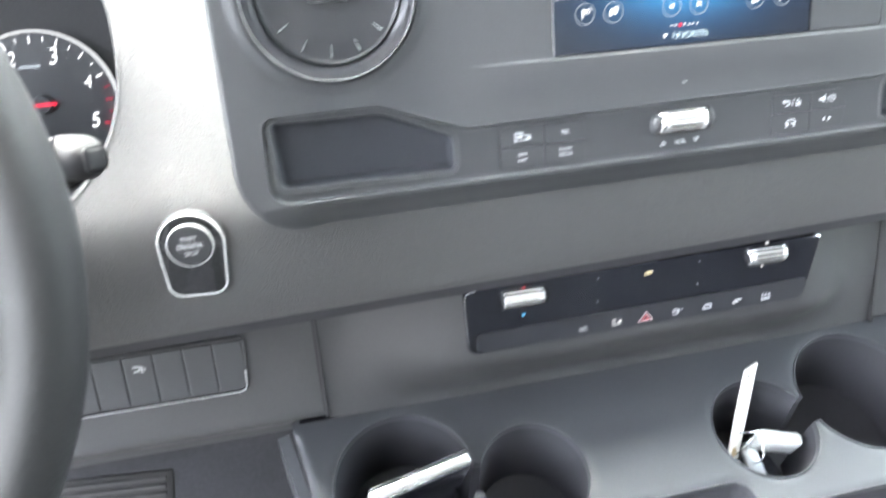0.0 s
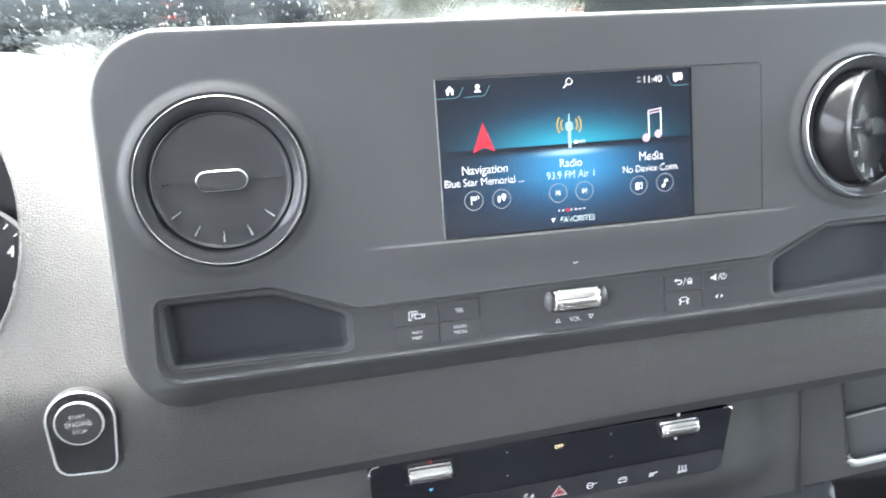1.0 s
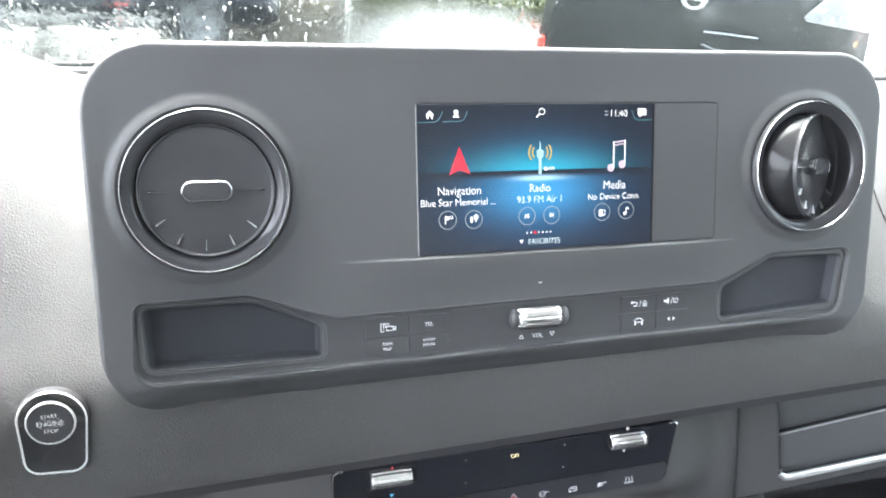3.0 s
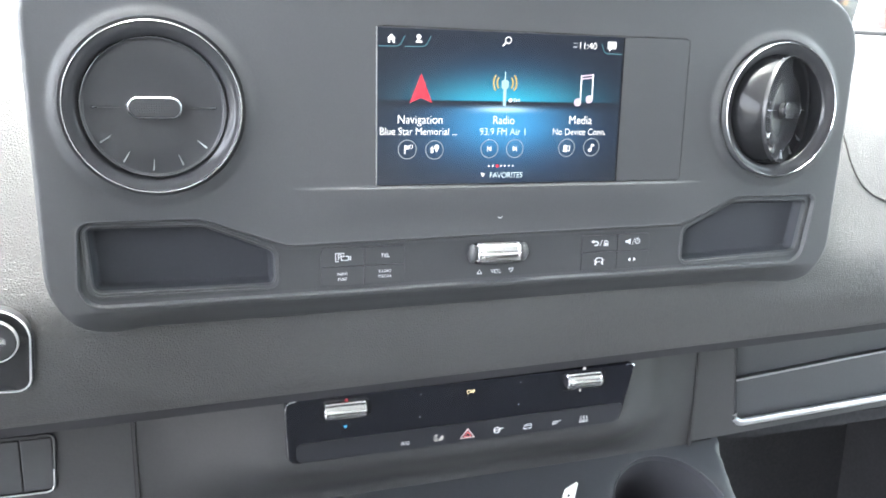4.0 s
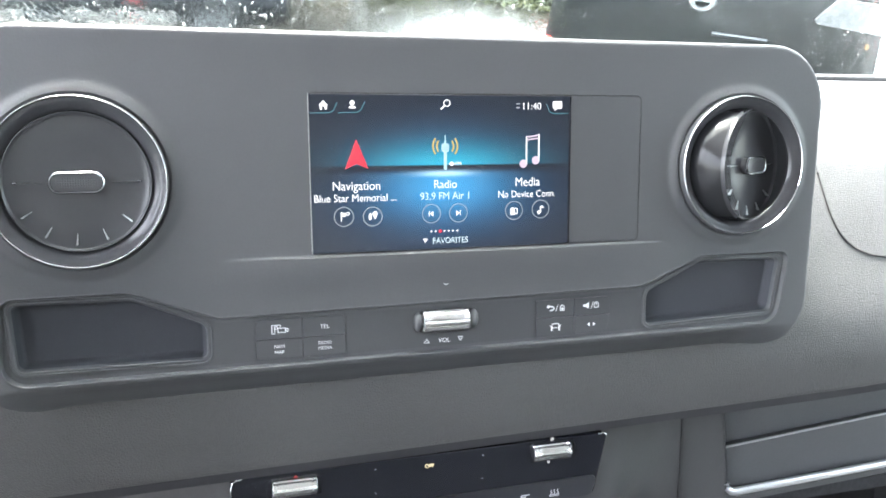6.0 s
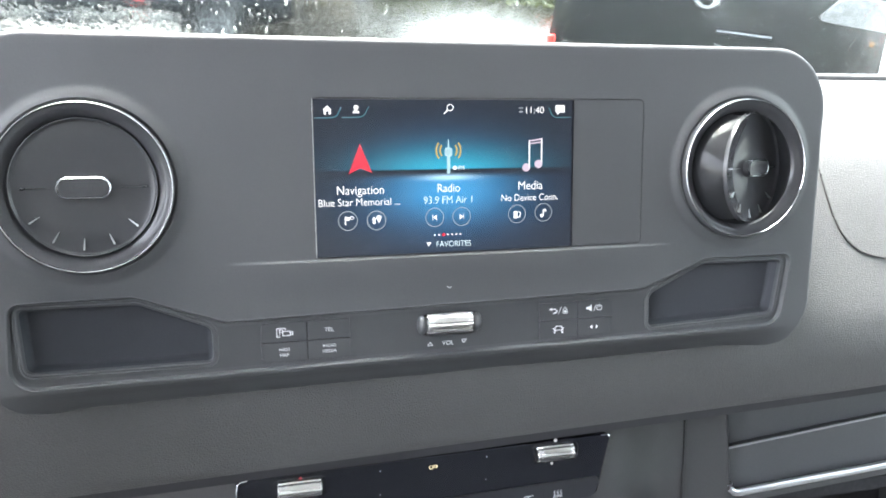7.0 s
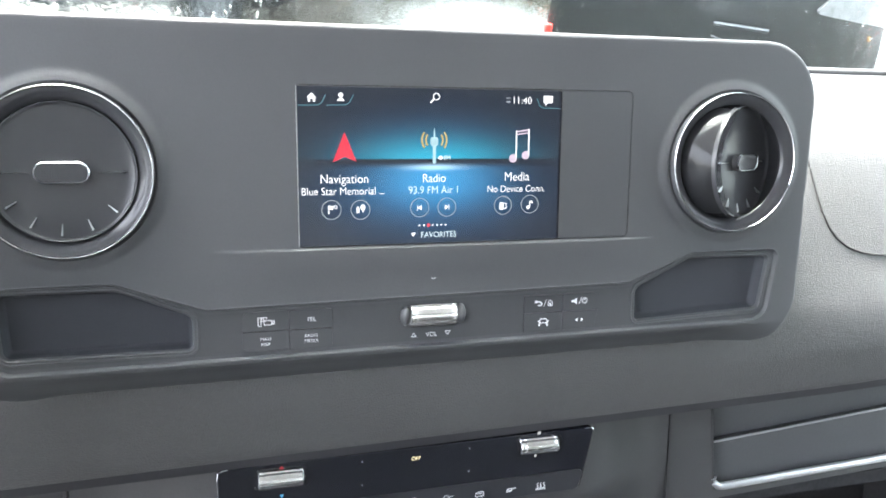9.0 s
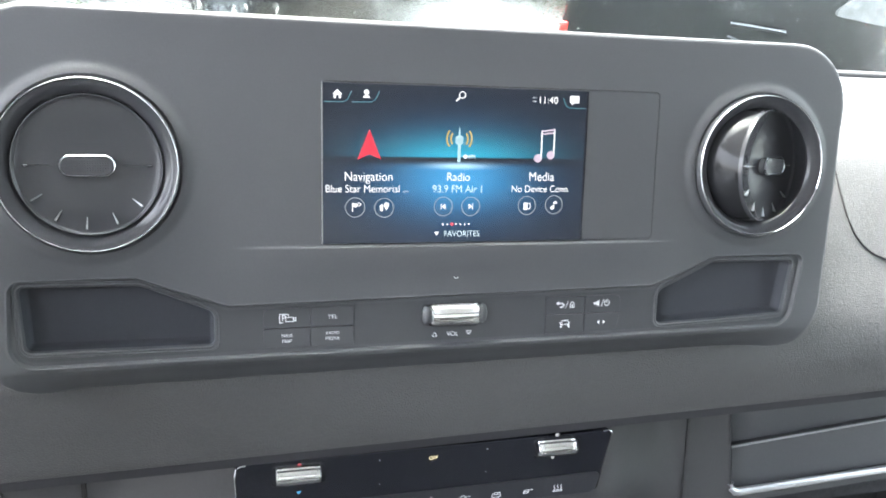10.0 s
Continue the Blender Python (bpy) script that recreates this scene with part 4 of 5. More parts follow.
# ---- climate controls ----
climate = thing("climate_panel", (MID, 0.06, -0.250), "glossy black climate control strip with chrome rollers and icon buttons", "control panel")
AT_C = lambda u, v, h=0.0: (u, 0.0435 - 0.10 * (v + 0.2) - h, v)
BODY = rounded([(-0.1290, -0.2475), (0.1315, -0.2455), (0.1400, -0.1942), (-0.1302, -0.1975)], [0.008, 0.008, 0.004, 0.006], 6)
part("body", slab(BODY, AT_C, -0.016, 0.0016, 0.0010), GLOSS, climate)
part("chrome_edge", tube([AT_C(u, v, 0.0014) for u, v in ((-0.1278, -0.2425), (-0.1290, -0.222), (-0.1297, -0.206), (-0.1290, -0.2008), (-0.1262, -0.1990), (-0.1225, -0.1986))], 0.0005, 6), CHROME, climate)
part("chrome_tip", tube([AT_C(u, v, 0.0014) for u, v in ((0.1318, -0.1950), (0.1362, -0.1947), (0.1386, -0.1956), (0.1392, -0.1975))], 0.0006, 6), CHROME, climate)
STRIP = rounded([(-0.1225, -0.2466), (0.1295, -0.2448), (0.1335, -0.2275), (-0.1225, -0.2315)], [0.005, 0.006, 0.004, 0.004], 5)
part("button_strip", slab(STRIP, AT_C, 0.0005, 0.0026, 0.0007), STRIPMAT, climate, "satin black strip of icon buttons")
for cx, cz, lab in ((-0.0886, -0.2080, "chrome temperature roller"), (0.0954, -0.2040, "chrome fan roller")):
    SLOT = rect(cx - 0.0180, cx + 0.0180, cz - 0.0075, cz + 0.0070, 0.005)
    part("roller_slot", loft([[AT_C(u, v, 0.0019) for u, v in grow(SLOT, 0.0008)], [AT_C(u, v, 0.0021) for u, v in SLOT], [AT_C(u, v, -0.004) for u, v in grow(SLOT, -0.0015)]], False, True), GLOSS, climate)
    roller(cx, cz, 0.0420, 0.0147, 0.0060, climate, "roller", lab)
symbol(Flat().poly([(-0.0896, -0.2014), (-0.0864, -0.2014), (-0.0880, -0.1990)]), AT_C, 0.0021, REDMARK, climate)
symbol(Flat().poly([(-0.0900, -0.2205), (-0.0868, -0.2205), (-0.0884, -0.2230)]), AT_C, 0.0021, BLUEMARK, climate)
f = Flat().box(0.0941, 0.0967, -0.1958, -0.1934).box(0.0926, 0.0946, -0.2136, -0.2118)
symbol(f, AT_C, 0.0021, PRINT, climate)
symbol(Flat().text("OFF", 0.0008, 0.0072, -0.2042, 1.1), AT_C, 0.0021, YELLOWMARK, climate, "lit yellow lettering")
f = Flat()
for u, v in ((-0.034, -0.2025), (-0.034, -0.2205), (0.043, -0.2010), (0.043, -0.2190)):
    f.disc(u, v, 0.0004, 8)
symbol(f, AT_C, 0.0021, DIM, climate)
symbol(Flat().text("A/C", -0.0478, -0.0412, -0.2402), AT_C, 0.0028, MARK, climate)
f = Flat().poly([(-0.0176, -0.2384), (-0.0160, -0.2370), (-0.0152, -0.2384), (-0.0162, -0.2410), (-0.0190, -0.2420), (-0.0190, -0.2408)]).poly([(-0.0226, -0.2368), (-0.0206, -0.2362), (-0.0196, -0.2374), (-0.0214, -0.2380)])
f.line([(-0.0232, -0.2378), (-0.0200, -0.2398)], 0.0006).line([(-0.0224, -0.2402), (-0.0214, -0.2420)], 0.0009).line([(-0.0210, -0.2398), (-0.0200, -0.2418)], 0.0007)
symbol(f, AT_C, 0.0028, PRINT, climate)
f = Flat().line([(-0.0022, -0.2420), (0.0088, -0.2418), (0.0034, -0.2348), (-0.0022, -0.2420)], 0.0007)
symbol(f, AT_C, 0.0028, material("pale pink print", (0.728, 0.56, 0.56), 0.5), climate, "pale outline of the hazard triangle")
f = Flat().line([(0.0006, -0.2410), (0.0062, -0.2409), (0.0034, -0.2371), (0.0006, -0.2410)], 0.0008)
symbol(f, AT_C, 0.0028, material("red print", (0.7, 0.14, 0.154), 0.5), climate, "red hazard triangle")
f = Flat().ring(0.0268, -0.2386, 0.0026, 0.0006, 14, 0, 360).box(0.0244, 0.0292, -0.2388, -0.2382).line([(0.0290, -0.2376), (0.0322, -0.2372)], 0.0006)
f.line([(0.0486, -0.2402), (0.0490, -0.2378), (0.0506, -0.2366), (0.0546, -0.2366), (0.0550, -0.2398), (0.0486, -0.2402)], 0.0006).box(0.0500, 0.0540, -0.2382, -0.2376).disc(0.0500, -0.2404, 0.0007, 8).disc(0.0536, -0.2402, 0.0007, 8)
f.line([(0.0726, -0.2394), (0.0762, -0.2392), (0.0768, -0.2370), (0.0734, -0.2370), (0.0726, -0.2394)], 0.0006).box(0.0734, 0.0760, -0.2385, -0.2379).line([(0.0766, -0.2372), (0.0796, -0.2368)], 0.0006)
symbol(f, AT_C, 0.0028, MARK, climate)
f = Flat()
for k in range(3):
    x = 0.0966 + k * 0.0026
    f.line([(x, -0.2388), (x + 0.0006, -0.2376), (x - 0.0004, -0.2364), (x + 0.0004, -0.2352)], 0.0006)
f.line([(0.0956, -0.2395), (0.1030, -0.2393)], 0.0006).line([(0.0956, -0.2405), (0.1030, -0.2403)], 0.0005)
symbol(f, AT_C, 0.0028, MARK, climate)
for u in (-0.1050, -0.0560, -0.0320, -0.0085, 0.0150, 0.0390, 0.0630, 0.0875, 0.1120):
    symbol(Flat().line([(u, -0.2460), (u, -0.2325 + 0.0135 * (u + 0.1245) / 0.26 * 0.26)], 0.00025), AT_C, 0.0027, DEEP, climate, name="button_gap")


# ---- start button ----
start = thing("start_button", (-0.294, dash_y(-0.294, -0.165), -0.168), "black round engine start button in a chrome shield ring", "push button")
AT_S = lambda u, v, h=0.0: (u, 0.0200 - 0.14 * (v + 0.134) - h, v)
SHIELD = [(-0.2935 + 0.0192 * math.cos(a), -0.1332 + 0.0192 * math.sin(a)) for a in [math.pi * k / 24 for k in range(25)]]
SHIELD += rounded([(-0.3127, -0.1332), (-0.3110, -0.1660), (-0.2775, -0.1675), (-0.2743, -0.1332)], [0.0005, 0.009, 0.009, 0.0005], 8)[5:-5]
part("bezel", slab(grow(SHIELD, 0.0008), AT_S, -0.006, 0.0010, 0.0008), SATIN, start)
part("chrome_ring", ring_on(SHIELD, AT_S, [(-0.0002, -0.001), (-0.0001, 0.0014), (-0.0004, 0.0020), (-0.0009, 0.0020), (-0.0013, 0.0013), (-0.0014, -0.001)]), RINGMAT, start)
part("plate", slab(grow(SHIELD, -0.0012), AT_S, -0.002, 0.0010, 0.0005), PLATE, start)
DISC = circle(-0.2940, -0.1333, 0.0130, 48)
knob = part("button", slab(grow(DISC, -0.0004), AT_S, 0.0, 0.0042, 0.0012), BUTTON, start)
part("button_ring", ring_on(DISC, AT_S, [(0.0004, 0.0), (0.0004, 0.0034), (0.0001, 0.0042), (-0.0003, 0.0042), (-0.0005, 0.0030)]), RINGMAT, start)
f = Flat().text("START", -0.2984, -0.2897, -0.1285).text("ENGINE", -0.3010, -0.2868, -0.1331).text("STOP", -0.2977, -0.2901, -0.1379).box(-0.2998, -0.2880, -0.13085, -0.13075).box(-0.2998, -0.2880, -0.13565, -0.13555)
symbol(f, AT_S, 0.0044, BRIGHT, knob, name="lettering")

# small round sensor grille
grille = thing("sensor_grille", (-0.3665, 0.032, -0.157), "small round perforated sensor grille in the dash skin", "grille")
AT_G = lambda u, v, h=0.0: (u, dash_y(u, v) - h, v)
part("grille_plate", slab(circle(-0.3665, -0.151, 0.0068, 28), AT_G, -0.003, 0.0007, 0.0005), FASCIA, grille)
f = Flat()
for r, k in ((0.0, 1), (0.0022, 6), (0.0045, 11)):
    for i in range(k):
        a = 2 * math.pi * i / k
        f.disc(-0.3665 + r * math.cos(a), -0.151 + r * math.sin(a), 0.0008, 8)
symbol(f, AT_G, 0.0010, DEEP, grille, name="perforations")

# ---- switch bank on the driver's side ----
bank = thing("switch_bank", (-0.34, 0.095, -0.268), "row of six flat black rocker switches in a slim frame", "switch panel")
AT_W = flatmap(0.0945)
FRAME = rounded([(-0.4095, -0.2690), (-0.2840, -0.2690), (-0.2815, -0.2255), (-0.4090, -0.2270)], [0.003, 0.006, 0.005, 0.003], 5)
part("frame", ring_on(FRAME, AT_W, [(0.0006, -0.001), (0.0006, 0.0016), (0.0, 0.0024), (-0.0010, 0.0020), (-0.0014, -0.003)]), SATIN, bank)
part("backing", slab(grow(FRAME, -0.0012), AT_W, -0.005, 0.0002, 0.0001), DEEP, bank)
part("chrome_trim", tube([AT_W(u, v, 0.0021) for u, v in ((-0.4000, -0.2686), (-0.2890, -0.2686), (-0.2858, -0.2672), (-0.2843, -0.2640), (-0.2838, -0.2520))], 0.0007, 6), SILVER, bank, "slim silver edge of the frame")
part("chrome_corner", tube([AT_W(u, v, 0.0021) for u, v in ((-0.4078, -0.2560), (-0.4086, -0.2400), (-0.4088, -0.2310), (-0.4076, -0.2288), (-0.4050, -0.2284))], 0.0006, 6), SILVER, bank, "slim silver corner of the frame")
for k in range(6):
    x0 = -0.4060 + k * 0.0204
    sw = part("switch", slab(rect(x0 + 0.0003, x0 + 0.0201, -0.2670, -0.2288, 0.001), AT_W, -0.002, 0.0013, 0.0008), BUTTON, bank)
    c = x0 + 0.0102
    if k == 0:
        symbol(Flat().line([(c - 0.004, -0.2400), (c - 0.004, -0.2440)], 0.0006).line([(c + 0.004, -0.2400), (c + 0.004, -0.2440)], 0.0006).line([(c, -0.2405), (c, -0.2435)], 0.0005).box(c - 0.002, c + 0.002, -0.2423, -0.2417), AT_W, 0.0016, MARK, sw)
    if k == 2:
        symbol(Flat().line([(c - 0.004, -0.2370), (c, -0.2370), (c + 0.002, -0.2400)], 0.0008).ring(c + 0.002, -0.2395, 0.0022, 0.0006, 12).box(c - 0.0035, c - 0.0005, -0.2410, -0.2400), AT_W, 0.0016, MARK, sw)

# ---- instruments ----
cluster = thing("instrument_cluster", (-0.45, 0.185, -0.15), "dark instrument cluster with a lit rev counter", "instrument cluster")
DY, DX, DZ = 0.170, -0.397, -0.0590
AT_D = flatmap(DY)
part("dial_face", slab(circle(DX, DZ, 0.0500, 64), AT_D, -0.012, -0.001, 0.0005), SATIN, cluster)
# the ring glows in place of the shine on its metal
part("dial_ring", ring_on(circle(DX, DZ, 0.0505, 96), AT_D, [(0.0008, -0.004), (0.0009, 0.002), (0.0, 0.0032), (-0.0010, 0.002), (-0.0012, -0.002)]), PRINT, cluster, "thin dial ring, its shine put in as glow")
part("cluster_plate", slab(rect(-0.60, -0.335, -0.135, 0.075, 0.03), AT_D, -0.014, -0.010, 0.001), DEEP, cluster)


def dial(v):
    a = radians(202 - 45 * v)
    return math.cos(a), math.sin(a)


f, fr = Flat(), Flat()
for k in range(0, 41):
    c, s = dial(k / 8)
    v = k / 8
    if k % 2:
        continue
    g = fr if v > 4.05 else f
    r0, w = (0.0420, 0.0012) if k % 8 == 0 else ((0.0425, 0.0010) if k % 4 == 0 else (0.0435, 0.0007))
    g.line([(DX + r0 * c, DZ + r0 * s), (DX + 0.0465 * c, DZ + 0.0465 * s)], w)
for v in range(1, 6):
    c, s = dial(v)
    x, z = DX + 0.0355 * c, DZ + 0.0355 * s
    f.text(str(v), x - 0.0025, x + 0.0025, z, 1.15, 0.22)
f.text("H", DX + 0.0128, DX + 0.0168, DZ - 0.0405)
symbol(f, AT_D, 0.0006, LIT, cluster, name="scale")
symbol(fr, AT_D, 0.0006, LITRED, cluster, "red end of the scale", name="red_scale")
symbol(Flat().box(DX - 0.010, DX + 0.004, DZ + 0.0255, DZ + 0.0275), AT_D, 0.0006, LITDIM, cluster, name="caption_bar")
symbol(Flat().poly([(DX + 0.010, DZ - 0.0012), (DX + 0.010, DZ + 0.0012), (DX - 0.040, DZ + 0.0006), (DX - 0.040, DZ - 0.0006)]), AT_D, 0.005, LITRED, cluster, "red needle", name="needle")
part("needle_hub", slab(circle(DX, DZ, 0.0065, 24), AT_D, 0.0, 0.0042, 0.001), SATIN, cluster)

# ---- gear stalk ----
STALK = material("stalk plastic", (0.0192, 0.0192, 0.0202), 0.6, grain=0.2, size=0.0008, mottle=0.08, spec=0.3)
stalk = thing("column_stalk", (-0.40, -0.05, -0.09), "dark grey gear selector stalk beside the steering column", "stalk")
part("shaft", tube([(-0.50, -0.035, -0.060), (-0.42, -0.046, -0.063), (-0.360, -0.049, -0.064), (-0.335, -0.047, -0.065)], [0.008, 0.0085, 0.0090, 0.0095], 16), STALK, stalk)
aim = Matrix.Translation((-0.3285, -0.0440, -0.0665)) @ Matrix.Rotation(radians(-38), 4, "Z")


def aimed(bm):
    bmesh.ops.transform(bm, matrix=aim, verts=bm.verts)
    return bm


part("knob", aimed(box(-0.016, 0.0150, -0.0105, 0.0105, -0.0105, 0.0105, 0.0095, 6)), STALK, stalk)
part("end_button", aimed(box(0.0120, 0.0160, -0.0060, 0.0060, -0.0060, 0.0060, 0.0030, 3)), STALK, stalk, "button in the end of the stalk")
part("column_shroud", merge(box(-0.60, -0.42, -0.06, 0.16, -0.20, -0.07, 0.03, 4)), FASCIA, stalk)

# ---- steering wheel ----
wheel = thing("steering_wheel", (-0.49, -0.06, -0.27), "dark leather steering wheel with silver spokes", "steering wheel")
WC, WR, WT = Vector((-0.4960, -0.145, -0.083)), 0.176, Matrix.Rotation(radians(-10), 3, "X")


def wheel_at(r, a, y=0.0):
    return WC + WT @ Vector((r * math.cos(a), y, r * math.sin(a)))


N = 96
loops = []
for k in range(N):
    a = 2 * math.pi * k / N
    loops.append([wheel_at(WR + 0.0135 * math.cos(b) * (1.0 if math.cos(b) > 0 else 1.15), a, 0.0165 * math.sin(b)) for b in [2 * math.pi * j / 20 for j in range(20)]])
part("rim", loft(loops + loops[:1]), material("wheel leather", (0.0161, 0.0166, 0.0171), 0.6, grain=0.4, size=0.0014, mottle=0.08, spec=0.3), wheel)
part("rim_seam", loft([[wheel_at(WR + 0.0135 * math.cos(b) * 1.16 + q * math.cos(c), 2 * math.pi * k / N, 0.0165 * math.sin(b) + q * math.sin(c)) for c in [2 * math.pi * j / 6 for j in range(6)]] for b, q in ((2.7, 0.0009),) for k in list(range(N)) + [0]]), DEEP, wheel, "stitched joint along the rim")
for a0, w in ((0.0, 0.040), (math.pi, 0.040), (-math.pi / 2, 0.055)):
    u = Vector((math.cos(a0), 0, math.sin(a0)))
    t = Vector((-u.z, 0, u.x))
    sp = [[WC + WT @ (u * r + t * q * ww + Vector((0, y, 0))) for q, y in ((-1, 0.004), (-0.8, -0.006), (0.8, -0.006), (1, 0.004), (0.8, 0.012), (-0.8, 0.012))] for r, ww in ((0.05, w * 0.9), (0.10, w * 0.7), (0.165, w * 0.55))]
    part("spoke", loft(sp, True, True), SILVER, wheel, "satin silver spoke")
part("inner_trim", loft([[wheel_at(r, 2 * math.pi * k / N, y) for k in range(N)] for r, y in ((0.1615, -0.006), (0.158, -0.010), (0.150, -0.008), (0.146, 0.0), (0.158, 0.006), (0.1615, -0.006))]), SILVER, wheel, "silver inner ring of the rim")
part("hub", loft([[wheel_at(r, 2 * math.pi * k / 48, y) for k in range(48)] for r, y in ((0.02, 0.08), (0.075, 0.03), (0.080, -0.005), (0.070, -0.020), (0.03, -0.026))], True, True), FASCIA, wheel)

# ---- cup holder tray ----
tray = thing("cup_holder_tray", (MID, 0.0, -0.42), "dark grey moulded tray with paired cup holders below the dash", "cup holder tray")
TS, TC = math.sin(radians(32)), math.cos(radians(32))


def AT_T(u, s, h=0.0):
    """The tray's sloping top: s runs down towards the seats, h stands up from it."""
    return (u, 0.098 - s * TC - h * TS, -0.304 + 0.012 * u - s * TS + h * TC)


def pair(side):
    """The outline of two round wells that run into each other."""
    c1, r1 = Vector((MID + side * 0.187, 0.0600)), 0.0515
    c2, r2 = Vector((MID + side * 0.0935, 0.0755)), 0.0405
    d = c2 - c1
    a = math.atan2(d.y, d.x)
    g1, g2 = 0.20, 0.26
    out = [(c1.x + r1 * math.cos(a + w), c1.y + r1 * math.sin(a + w)) for w in np.linspace(g1, 2 * math.pi - g1, 60)]
    out += [(c2.x + r2 * math.cos(a + math.pi + w), c2.y + r2 * math.sin(a + math.pi + w)) for w in np.linspace(g2, 2 * math.pi - g2, 50)]
    return [tuple(p) for p in out]


WELLS = [pair(-1), pair(1)]
POCKETS = [rounded([(-0.085, 0.112), (0.062, 0.112), (0.075, 0.185), (-0.095, 0.185)], 0.014, 6), rounded([(0.092, 0.137), (0.215, 0.137), (0.215, 0.185), (0.092, 0.185)], 0.014, 6), rounded([(-0.215, 0.137), (-0.105, 0.137), (-0.105, 0.185), (-0.215, 0.185)], 0.014, 6)]
TRAY = rounded([(-0.259, -0.004), (0.270, -0.004), (0.232, 0.200), (-0.226, 0.200)], [0.003, 0.0025, 0.02, 0.02], 6)


def tray_region(U, V):
    q = sdf(TRAY, U, V)
    for w in WELLS + POCKETS:
        q = np.maximum(q, -sdf(w, U, V))
    return q


def tray_top(U, V):
    d = np.clip((sdf(TRAY, U, V) + 0.006) / 0.006, 0, 0.999)
    h = -0.006 * (1 - np.sqrt(1 - d * d)) * smooth(0.004, 0.015, V)
    for w in WELLS + POCKETS:
        e = np.clip(1 - sdf(w, U, V) / 0.0012, 0, 0.999)
        h = h - 0.0012 * (1 - np.sqrt(1 - e * e))
    return U, 0.098 - V * TC - h * TS, -0.304 + 0.012 * U - V * TS + h * TC


part("tray_top", sheet(span(-0.262, 0.272, 0.0032), span(-0.004, 0.2, 0.0032), tray_region, tray_top), TRAYMAT, tray, smooth=75)
part("tray_joint", tube([AT_T(u, -0.0015, 0.0012) for u in span(-0.252, 0.262, 0.03)], 0.0017, 6), HOLLOW, tray, "dark joint between the tray and the dash")
part("tray_skirt", loft([[AT_T(u, v, -0.0055) for u, v in grow(TRAY, -0.0003)], [AT_T(u, v, -0.020) for u, v in TRAY], [AT_T(u, v, -0.10) for u, v in grow(TRAY, -0.004)]]), TRAYMAT, tray)
part("tray_flange", loft([[AT_T(u, v, h) for u, v in ((-0.262, 0.0), (-0.240, 0.10), (-0.228, 0.19))] for h in (-0.010, -0.013)] + [[AT_T(u - 0.009, v, h) for u, v in ((-0.262, 0.0), (-0.240, 0.10), (-0.228, 0.19))] for h in (-0.016, -0.09)], closed=False), TRAYMAT, tray)
for w, deep in [(q, 0.070) for q in WELLS] + [(q, 0.035) for q in POCKETS]:
    part("well_rim", ring_on(w, AT_T, [(0.0013, -0.0006), (0.0012, 0.0004), (0.0009, 0.0007), (0.0004, 0.0007), (0.0001, 0.0004), (-0.0002, -0.0010), (-0.0004, -0.0060)]), TRAYMAT, tray, "slim raised rim of the well")
    part("well", loft([[AT_T(u, v, -0.0024) for u, v in grow(w, 0.0004)], [AT_T(u, v, -0.010) for u, v in grow(w, -0.0008)], [AT_T(u, v + 0.006, -deep) for u, v in grow(w, -0.003)]], False, True), WELL, tray, "dark well")

# ---- things in the cup holders ----
def slanted(p0, p1, half, width_dir, thick_dir, bevel, segs=3):
    """A bar from p0 to p1 with half sizes (wide, thick) and rounded edges."""
    p0, p1 = Vector(p0), Vector(p1)
    e = (p1 - p0).normalized()
    w = (Vector(width_dir) - e * e.dot(Vector(width_dir))).normalized()
    t = e.cross(w)
    bm = box(-half[0], half[0], -half[1], half[1], 0, (p1 - p0).length, bevel, segs)
    m = Matrix((w, t, e)).transposed().to_4x4()
    m.translation = p0
    bmesh.ops.transform(bm, matrix=m, verts=bm.verts)
    bmesh.ops.recalc_face_normals(bm, faces=bm.faces[:])
    return bm


phone = thing("smartphone", (-0.178, 0.07, -0.385), "black smartphone with bright metal edge standing in a cup holder", "phone")
A, B = Vector((-0.2133, -0.0130, -0.3039)), Vector((-0.1412, 0.0005, -0.2960))
mid, along = (A + B) / 2, (B - A).normalized()
foot = Vector((-0.180, 0.072, -0.385))
side = along.cross(foot - mid).normalized()
part("metal_frame", slanted(foot, mid, (0.0355, 0.0044), along, side, 0.003), SILVER, phone, "polished metal edge")
for sg, nm in ((-1, "glass_front"), (1, "glass_back")):
    part(nm, slanted(foot + side * sg * 0.0046 + (mid - foot) * 0.01, mid + side * sg * 0.0046 - (mid - foot) * 0.012, (0.0340, 0.0012), along, side, 0.0008), GLOSS, phone)

keys = thing("key_bunch", (0.1, 0.05, -0.385), "bunch of keys with a long white tag in a cup holder", "keys")
TAGMAT = material("worn white plastic", (0.72, 0.70, 0.64), 0.45, grain=0.2, size=0.002, mottle=0.14)
e0, e1 = Vector((0.0725, 0.036, -0.366)), Vector((0.1010, 0.060, -0.3005))
ax = (e1 - e0).normalized()
wd = Vector((0.93, 0.10, -0.35))
wd = (wd - ax * ax.dot(wd)).normalized()
nn = ax.cross(wd)
L = (e1 - e0).length
prof = [(-0.0050, 0.0), (0.0050, 0.0), (0.0056, 0.6 * L), (0.0058, L), (0.0046, L + 0.001), (-0.0050, L - 0.007), (-0.0054, 0.6 * L)]
part("tag", loft([[e0 + wd * u + ax * v + nn * h for u, v in prof] for h in (-0.0008, 0.0008)], True, True), TAGMAT, keys, "long white plastic tag with a slanted tip")
hole = e0 + ax * (L - 0.011) - wd * 0.001
